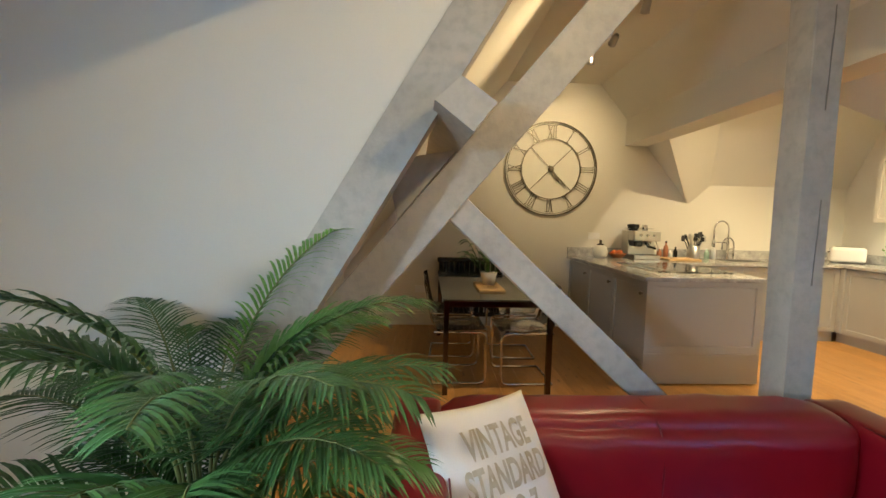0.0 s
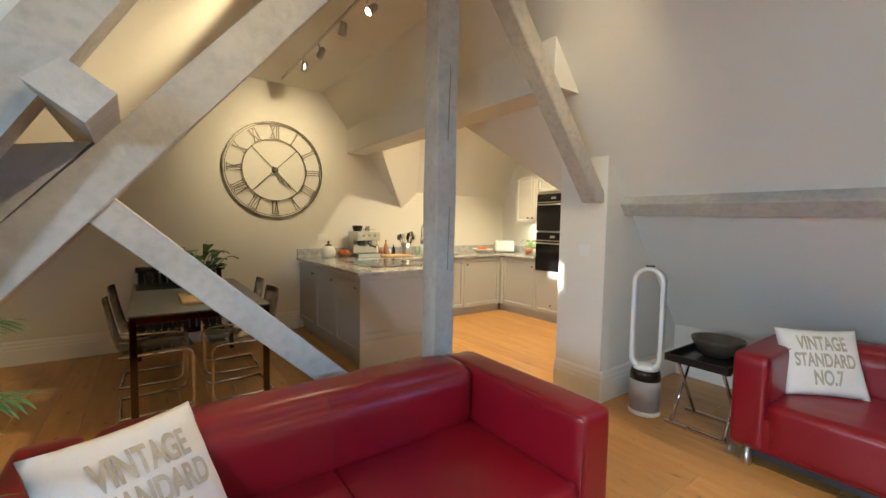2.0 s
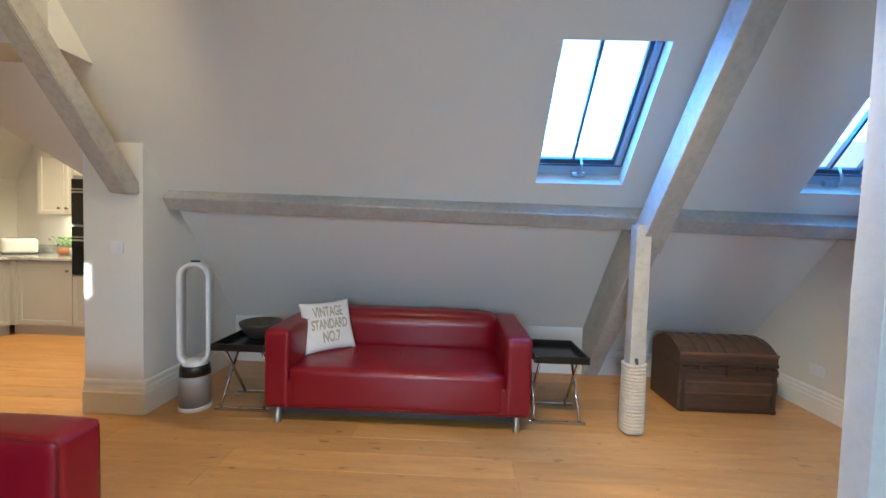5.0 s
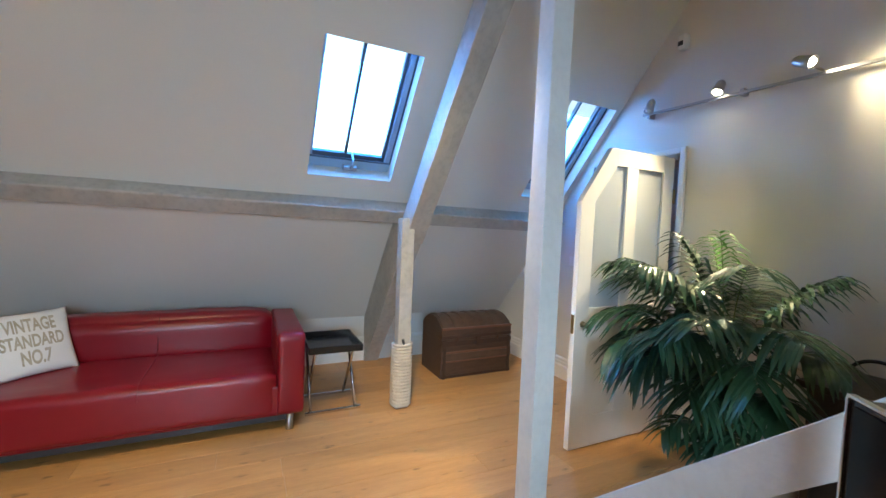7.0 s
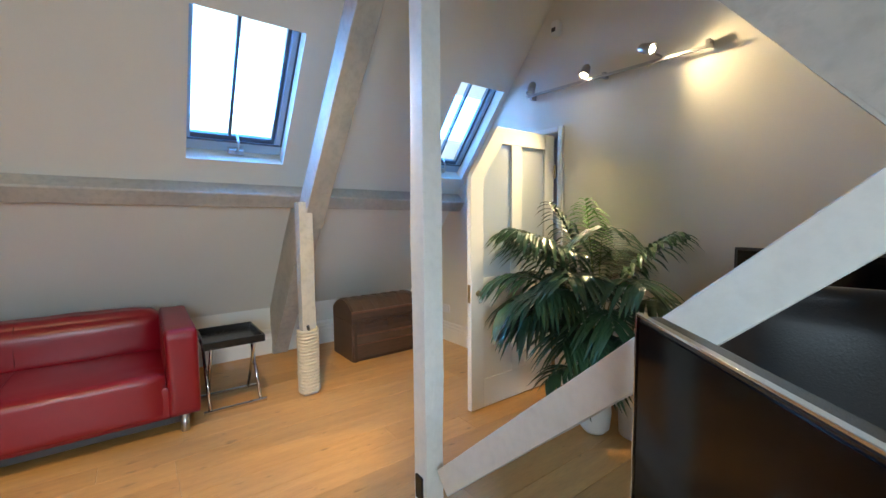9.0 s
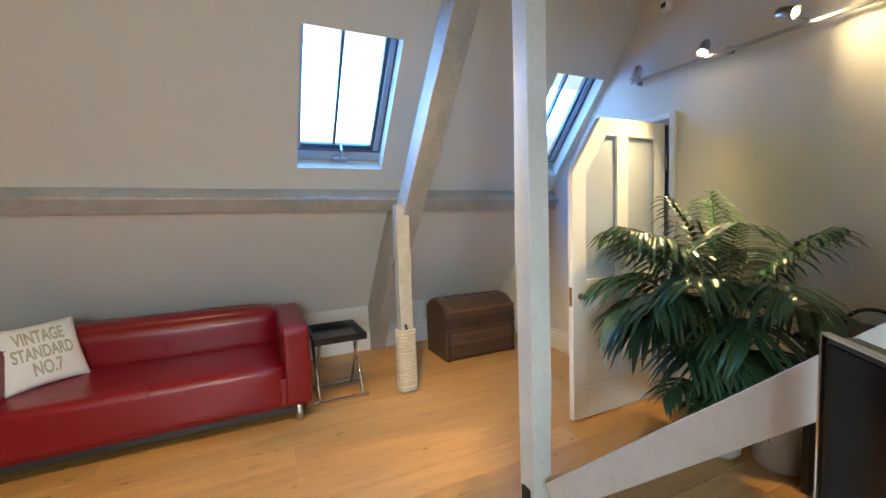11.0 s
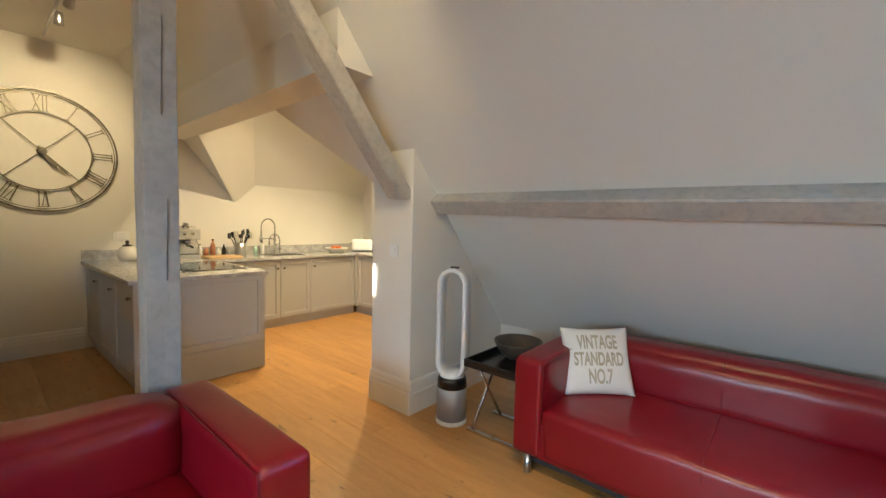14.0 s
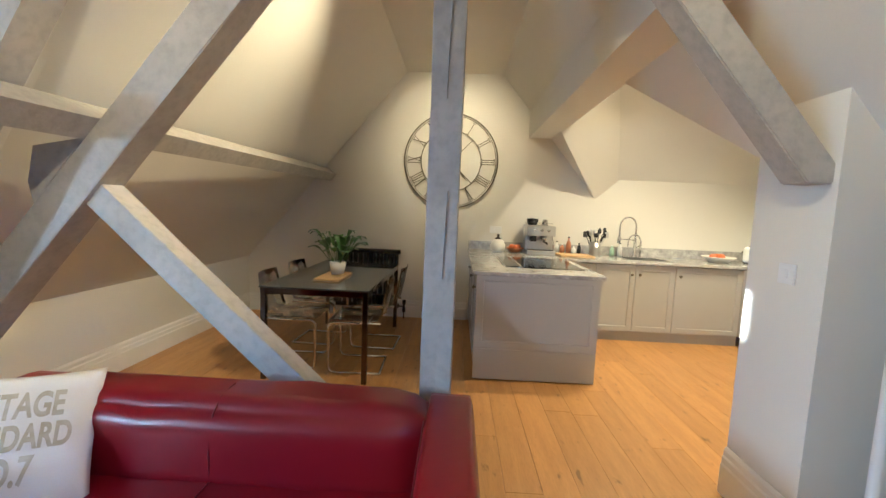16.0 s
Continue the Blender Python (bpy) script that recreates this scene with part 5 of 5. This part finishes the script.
# ---- palms ----


def frond(length, rise, droop, lean, pairs, leaf_len, leaf_w, hang, rng, fold=0.35, bend=1.4):
    """One feather leaf in the plane of +x; returns the stalk's and leaflets' meshes."""
    stalk, leaves = bmesh.new(), bmesh.new()
    pts = []
    n = 14
    x = z = 0.0
    ang = rise
    for i in range(n + 1):
        pts.append(Vector((x, 0, z)))
        t = i / n
        ang = rise - droop * t ** bend
        x += math.cos(ang) * length / n
        z += math.sin(ang) * length / n
    tube(pts, 0.0055, 6, stalk, taper=0.25)

    def at(t):
        f = t * n
        i = min(n - 1, int(f))
        return pts[i].lerp(pts[i + 1], f - i), (pts[i + 1] - pts[i]).normalized()

    for k in range(pairs):
        t = lean + (1 - lean) * (k + 0.5) / pairs
        p, d = at(min(0.999, t))
        up = Vector((-d.z, 0, d.x))
        prof = math.sin(math.pi * min(1.0, 0.22 + 0.72 * (t - lean) / (1 - lean))) ** 0.7
        for s in (-1, 1):
            ll = leaf_len * prof * rng.uniform(0.85, 1.1)
            fwd = 0.55 + 0.75 * (t - lean) / (1 - lean) + rng.uniform(-0.1, 0.1)
            dr = (d * fwd + Vector((0, s, 0)) + up * (fold + rng.uniform(-0.12, 0.12))).normalized()
            side = dr.cross(Vector((0, 0, 1)))
            side = side.normalized() if side.length > 0.1 else Vector((0, 1, 0))
            row = []
            for j in range(5):
                u = j / 4
                q = p + dr * ll * u + Vector((0, 0, -hang * ll * u * u))
                w = leaf_w * (0.35 + 1.3 * math.sin(math.pi * min(1, 0.15 + u * 0.6))) * (1 - u) ** 0.45 * 0.6
                if j == 4:
                    row.append((leaves.verts.new(q),))
                else:
                    row.append((leaves.verts.new(q + side * w), leaves.verts.new(q + Vector((0, 0, -w * 0.25))), leaves.verts.new(q - side * w)))
            for a, b in zip(row, row[1:]):
                if len(b) == 1:
                    leaves.faces.new((a[0], a[1], b[0]))
                    leaves.faces.new((a[1], a[2], b[0]))
                else:
                    leaves.faces.new((a[0], a[1], b[1], b[0]))
                    leaves.faces.new((a[1], a[2], b[2], b[1]))
    return stalk, leaves


def palm(m, label, fronds, material, pot, seed, pairs, leaf_len, leaf_w, hang, young=(), fold=0.35, bend=1.4):
    top = thing("potted_palm", m, label, "plant")
    rng = random.Random(seed)
    part("pot", lathe(pot, 32), CERAMIC, top, "white planter", True)
    part("soil", lathe([(0, pot[-3][1] - 0.03), (pot[-3][0] - 0.02, pot[-3][1] - 0.03)], 24), SOIL, top)
    base = pot[-3][1] - 0.03
    for k, (az, length, rise, droop, lean, z, size) in enumerate(fronds):
        st, lv = frond(length, radians(rise), radians(droop), lean, int(pairs * max(0.6, size)), leaf_len * size, leaf_w, hang, rng, fold, bend)
        r = rng.uniform(0.01, 0.05)
        mm = pose(r * math.cos(radians(az)), r * math.sin(radians(az)), base + z, 0, 0, az)
        s = part("stalk", st, STEM, top, smooth=True, m=mm)
        part("frond", lv, LEAF_YOUNG if k in young else material, s, smooth=False)
    return top


rng = random.Random(3)
A_FRONDS = []
for k in range(24):
    az = k * 137.5 % 360
    A_FRONDS.append((az, rng.uniform(0.55, 0.80), rng.uniform(70, 87), rng.uniform(70, 115), 0.28, rng.uniform(0.0, 0.38), 1.0))
for az, ln, rise, droop, z in ((10, 0.62, 78, 95, 0.32), (-25, 0.6, 70, 100, 0.3), (40, 0.55, 75, 105, 0.30), (190, 0.55, 75, 90, 0.35), (100, 0.5, 80, 90, 0.30), (-70, 0.42, 74, 110, 0.2), (-5, 0.5, 60, 90, 0.2), (170, 0.6, 65, 95, 0.2), (215, 0.6, 68, 100, 0.15)):
    A_FRONDS.append((az, ln * 1.3, rise, droop, 0.28, z, 1.0))
A_FRONDS += [(50, 0.92, 89, 75, 0.42, 0.28, 0.85), (320, 0.80, 80, 95, 0.3, 0.25, 0.9), (350, 0.85, 76, 110, 0.3, 0.2, 0.9), (290, 0.80, 82, 90, 0.3, 0.25, 0.9)]
A_FRONDS = [(f[0], f[1], f[2], min(f[3], 88) if math.cos(radians(f[0])) > 0.35 else f[3], *f[4:]) for f in A_FRONDS]
palm(pose(*PALM), "bushy green areca palm in a white planter beside the sofa", A_FRONDS, LEAF,
     [(0, 0), (0.13, 0), (0.15, 0.02), (0.17, 0.32), (0.155, 0.32), (0.15, 0.30), (0, 0.29)], 4, 40, 0.20, 0.0062, 0.45, (33,))
K_FRONDS = []
for az, ln, rise, droop, lean, size in (
        (100, 1.30, 88, 22, 0.80, 0.55), (55, 1.36, 86, 92, 0.6, 0.9), (225, 1.26, 86, 84, 0.62, 0.8), (70, 1.34, 88, 48, 0.68, 0.75), (190, 1.22, 87, 70, 0.66, 0.75), (320, 1.32, 87, 46, 0.68, 0.75),
        (30, 1.38, 84, 100, 0.58, 1), (10, 1.35, 82, 112, 0.55, 1), (38, 1.20, 80, 135, 0.5, 1), (60, 1.05, 78, 145, 0.5, 1), (125, 1.36, 86, 88, 0.6, 1),
        (110, 1.22, 83, 118, 0.55, 1), (140, 1.22, 82, 122, 0.55, 1), (130, 1.02, 80, 142, 0.5, 1), (95, 1.15, 80, 128, 0.52, 1), (165, 1.02, 82, 120, 0.53, 0.9),
        (120, 0.80, 78, 148, 0.42, 0.9), (310, 1.2, 85, 85, 0.58, 0.9), (280, 1.2, 84, 95, 0.58, 0.9), (80, 1.36, 86, 96, 0.6, 1), (75, 0.95, 79, 148, 0.48, 1),
        (105, 0.88, 77, 148, 0.42, 1), (146, 0.80, 76, 148, 0.42, 0.9), (55, 0.90, 76, 148, 0.42, 1), (128, 0.68, 66, 135, 0.36, 0.7), (85, 0.62, 64, 135, 0.34, 0.65), (110, 0.52, 60, 130, 0.3, 0.6), (20, 1.0, 78, 140, 0.45, 1), (5, 1.15, 80, 128, 0.5, 1)):
    K_FRONDS.append((az, ln * 0.90, rise, droop * 0.95, lean, 0.09 if ln > 0.75 else 0.0, size))
palm(pose(2.52, -3.62, 0), "tall dark green kentia palm in a white planter by the door", K_FRONDS, LEAF_DARK,
     [(0, 0), (0.06, 0), (0.085, 0.03), (0.095, 0.12), (0.09, 0.20), (0.08, 0.20), (0.075, 0.18), (0, 0.17)], 9, 18, 0.32, 0.0200, 0.72, (0, 5), 0.15, 2.2)
tagged(part("waste_bin", lathe([(0, 0), (0.11, 0), (0.125, 0.30), (0.12, 0.30), (0.105, 0.01), (0, 0.01)], 28), CERAMIC, smooth=True, m=pose(2.335, -3.79, 0)), "pale cylindrical bin standing by the planter", "bin")

# ---- study corner ----
desk = thing("desk", None, "dark brown desk against the gable wall", "desk")
part("desktop", box(0.55, 2.20, -4.02, -3.58, 0.725, 0.755, 0.004), MDF, desk)
for x in (0.58, 2.14):
    part("side_panel", box(x, x + 0.03, -4.0, -3.62, 0.0, 0.724, 0.003), MDF, desk)
part("back_panel", box(0.611, 2.139, -3.99, -3.97, 0.30, 0.724, 0.002), MDF, desk)
part("drawer", box(1.75, 2.139, -3.619, -3.60, 0.52, 0.72, 0.004), MDF, desk)
hpn = thing("headphones", pose(2.0, -3.76, 0.7555, 0, 0, 20), "black over-ear headphones lying on the desk", "headphones")
part("headband", tube([(0.085 * math.cos(math.pi * k / 12), 0.02, 0.05 + 0.075 * math.sin(math.pi * k / 12)) for k in range(13)], 0.008, 8), BLACK, hpn, smooth=True)
for s in (-1, 1):
    part("ear_cup", lathe([(0, 0), (0.04, 0), (0.045, 0.015), (0.036, 0.035), (0, 0.038)], 20), BLACK, hpn, smooth=True, m=pose(s * 0.085, 0.02, 0.045, 0, 90 * s, 0))
mon = thing("monitor", pose(1.62, -3.82, 0.7555), "black computer monitor on the desk", "monitor")
part("screen", box(-0.27, 0.27, -0.02, 0.012, 0.09, 0.40, 0.006), DARK, mon)
part("screen_glass", box(-0.255, 0.255, 0.0125, 0.014, 0.105, 0.385), SCREEN, mon)
part("stand", box(-0.02, 0.02, -0.03, -0.021, 0.01, 0.25, 0.003), DARK, mon)
part("foot", box(-0.11, 0.11, -0.09, 0.06, 0.0, 0.0095, 0.004), DARK, mon)
ch = thing("office_chair", pose(1.42, -3.10, 0, 0, 0, 200), "black leather office chair with a high rounded back", "chair")
part("seat", soft_box(-0.25, 0.25, -0.24, 0.24, 0.42, 0.53, 0.05, 0.02, 8, 0.003), LEATHER, ch, smooth=True)
part("backrest", soft_box(-0.25, 0.25, -0.30, -0.20, 0.52, 1.10, 0.05, 0.03, 8, 0.003), LEATHER, ch, smooth=True)
for s in (-1, 1):
    part("armrest", soft_box(s * 0.30 - 0.03, s * 0.30 + 0.03, -0.18, 0.14, 0.66, 0.70, 0.015, 0.002, 4, 0), DARK, ch, smooth=True)
    part("arm_post", tube([(s * 0.29, -0.02, 0.46), (s * 0.31, -0.02, 0.66)], 0.014, 8), DARK, ch, smooth=True)
part("column", lathe([(0, 0.07), (0.03, 0.07), (0.03, 0.25), (0.022, 0.25), (0.022, 0.42), (0, 0.42)], 16), STEEL, ch, smooth=True)
for k in range(5):
    a = 2 * math.pi * k / 5
    lg = part("star_leg", tube([(0, 0, 0.10), (0.28 * math.cos(a), 0.28 * math.sin(a), 0.07)], 0.018, 8, taper=0.7), DARK, ch, smooth=True)
    part("castor", lathe([(0, -0.012), (0.028, -0.012), (0.03, 0), (0.028, 0.012), (0, 0.012)], 14), DARK, lg, smooth=True, m=pose(0.28 * math.cos(a), 0.28 * math.sin(a), 0.03, 90, 0, math.degrees(a)))

# television
d = Vector((-0.42, 0.35, 0)).normalized()
n = Vector((0.35, 0.42, 0)).normalized()
o = Vector((1.605, -2.325, 0))
tvm = Matrix(((d.x, -n.x, 0, o.x), (d.y, -n.y, 0, o.y), (0, 0, 1, 0), (0, 0, 0, 1)))
# local: x along the set from its far end, y to the back, z up
stand = thing("tv_stand", tvm @ pose(0, -0.06, 0), "low black television stand", "tv stand")
part("shelf", box(0.05, 1.02, 0.0, 0.36, 0.36, 0.40, 0.004), BLACK, stand)
part("shelf", box(0.05, 1.02, 0.0, 0.36, 0.0, 0.05, 0.004), BLACK, stand)
for x in (0.05, 0.97):
    part("side", box(x, x + 0.05, 0.001, 0.359, 0.051, 0.359, 0.003), BLACK, stand)
tv = thing("television", tvm @ pose(0, 0.006, 0.4005), "large black flat television with a silver rim", "television")
part("case", box(0.0, 1.08, 0.0, 0.05, 0.05, 0.686, 0.004), BLACK, tv)
part("screen", box(0.012, 1.068, -0.003, -0.0005, 0.062, 0.676), TVGLASS, tv, "glossy black screen")
for a in ((-0.004, 1.084, 0.6885, 0.694), (-0.004, 1.084, 0.044, 0.0495)):
    part("rim", box(a[0], a[1], -0.006, 0.008, a[2], a[3], 0.001), CHROME, tv)
for x in (-0.006, 1.0805):
    part("rim", box(x, x + 0.0055, -0.006, 0.008, 0.0498, 0.6883, 0.001), CHROME, tv)
part("foot", box(0.34, 0.74, -0.05, 0.16, 0.0, 0.012, 0.004), BLACK, tv)
part("neck", box(0.46, 0.62, 0.051, 0.07, 0.0125, 0.30, 0.003), BLACK, tv)

# ---- spot lights ----


def spot_head(m, lit, label, cone=95, power=60.0):
    """Local: the lamp shines along -z; origin at its lens."""
    top = thing("spotlight", m, label, "lamp", "track spotlights")
    part("housing", lathe([(0, 0.10), (0.018, 0.098), (0.028, 0.08), (0.031, 0.03), (0.034, 0.002), (0.030, 0.002), (0.026, 0.02), (0, 0.02)], 20), NICKEL, top, smooth=True)
    part("lens", lathe([(0, -0.004), (0.010, -0.003), (0.017, 0.0), (0.021, 0.006), (0.022, 0.012)], 20), BULB if lit else LENS_OFF, top, "glowing lamp lens" if lit else "")
    if lit:
        lamp("spot_light", "SPOT", m @ Matrix.Translation((0, 0, -0.016)), power, WARM, cone=cone, blend=1.0, soft=0.022)
    return top


def track(name, a, b, w, label):
    top = thing(name, None, label, "light track", "", "structure")
    a, b = Vector(a), Vector(b)
    part("rail", beam_between(a, b, w, 0.018, (0, 0, 1), rough=0.0, cuts=1), NICKEL, top)
    return top


track("light_track", (2.58, 4.15, ZC - 0.05), (2.58, -2.3, ZC - 0.05), 0.016, "slim satin metal light track along the ceiling")
# includes the added, unseen head that brightens the east rafter
for y, lit, tx, ty, tz, cone, pw in FRONT_SPOTS:
    p = Vector((2.60, y, 2.84))
    spot_head(look(p, (tx, ty, tz)), lit, "lit satin metal track spotlight" if lit else "unlit satin metal track spotlight", cone, pw)
    tagged(part("spot_stem", tube([(2.60, y, 2.90), (2.59, y, ZC - 0.055)], 0.006, 8), NICKEL, smooth=True), "thin metal stem below the light track", "lamp stem", "track spotlights", "structure")
track("light_track", (3.42, Y0 + 0.06, 2.275), (2.09, Y0 + 0.06, 2.24), 0.016, "slim metal light track on the gable wall")
for x, lit, tx, ty, tz, cone, pw in REAR_SPOTS:
    p = Vector((x, Y0 + (0.10 if x > 2.5 else 0.17), 2.28))
    head = look(p, (tx, ty, tz))
    spot_head(head, lit, "lit satin metal wall spotlight" if lit else "unlit satin metal wall spotlight", cone, pw)
    tagged(part("spot_stem", tube([head @ Vector((0, 0, 0.09)), (x, Y0 + 0.06, 2.262)], 0.006, 8), NICKEL, smooth=True), "thin metal arm of the wall track", "lamp stem", "track spotlights", "structure")
for x in (2.12, 2.75, 3.38):
    tagged(part("track_bracket", box(x - 0.012, x + 0.012, Y0, Y0 + 0.055, 2.245, 2.285, 0.003), NICKEL), "small metal bracket of the wall track", "bracket", "", "structure")
sen = thing("alarm_sensor", pose(3.16, Y0 + 0.03, 2.72), "small white alarm sensor high in the corner", "sensor")
part("housing", soft_box(-0.03, 0.03, -0.03, 0.03, -0.05, 0.05, 0.012, 0.003, 4, 0), PLASTIC, sen, smooth=True)
part("window", box(-0.018, 0.018, 0.0335, 0.036, -0.03, 0.0, 0.001), DARK, sen)
# assumed kitchen downlights: first set by the wall's shadow line, second added for brightness
for x, y in KITCHEN_SPOTS:
    dl = thing("downlight", pose(x, y, 3.1985), "assumed kitchen ceiling downlight, out of view", "lamp", "kitchen downlights")
    part("bezel", lathe([(0.03, 0), (0.045, 0), (0.045, -0.004), (0.03, -0.006)], 24), NICKEL, dl, smooth=True)
    part("lens", lathe([(0, -0.003), (0.03, -0.003)], 20), BULB, dl)
    lamp("downlight_lamp", "SPOT", look((x, y, 3.18), (x, y, 0)), KITCHEN, WARM, cone=120, blend=0.8, soft=0.03)
lamp("cabinet_light", "AREA", look((6.24, 3.55, 1.392), (6.24, 3.55, 0)), 0.5, (1.0, 0.85, 0.55), size=0.2, size_y=0.4)

# ---- floor planks, each its own board ----
rng = random.Random(21)
floor_ob = bpy.data.objects["floor"]
PW = 0.187
x = -0.76
while x < 6.45:
    y = -5.5 - rng.uniform(0, 1.6)
    while y < Y1:
        ln = rng.uniform(1.5, 2.4)
        y0, y1 = max(y, -5.5), min(y + ln, Y1 - 0.002)
        if y1 - y0 > 0.05:
            g, c, dz = 0.0005, 0.0011, rng.uniform(-0.0004, 0.0004)
            bm = bmesh.new()
            lo = [bm.verts.new(p) for p in ((x + g, y0 + g, -0.011), (x + PW - g, y0 + g, -0.011), (x + PW - g, y1 - g, -0.011), (x + g, y1 - g, -0.011))]
            mi = [bm.verts.new(p) for p in ((x + g, y0 + g, dz - c), (x + PW - g, y0 + g, dz - c), (x + PW - g, y1 - g, dz - c), (x + g, y1 - g, dz - c))]
            hi = [bm.verts.new(p) for p in ((x + g + c, y0 + g + c, dz), (x + PW - g - c, y0 + g + c, dz), (x + PW - g - c, y1 - g - c, dz), (x + g + c, y1 - g - c, dz))]
            for a, b in ((lo, mi), (mi, hi)):
                for k in range(4):
                    bm.faces.new((a[k], a[(k + 1) % 4], b[(k + 1) % 4], b[k]))
            bm.faces.new(hi)
            part("plank", bm, OAK, floor_ob)
        y += ln
    x += PW
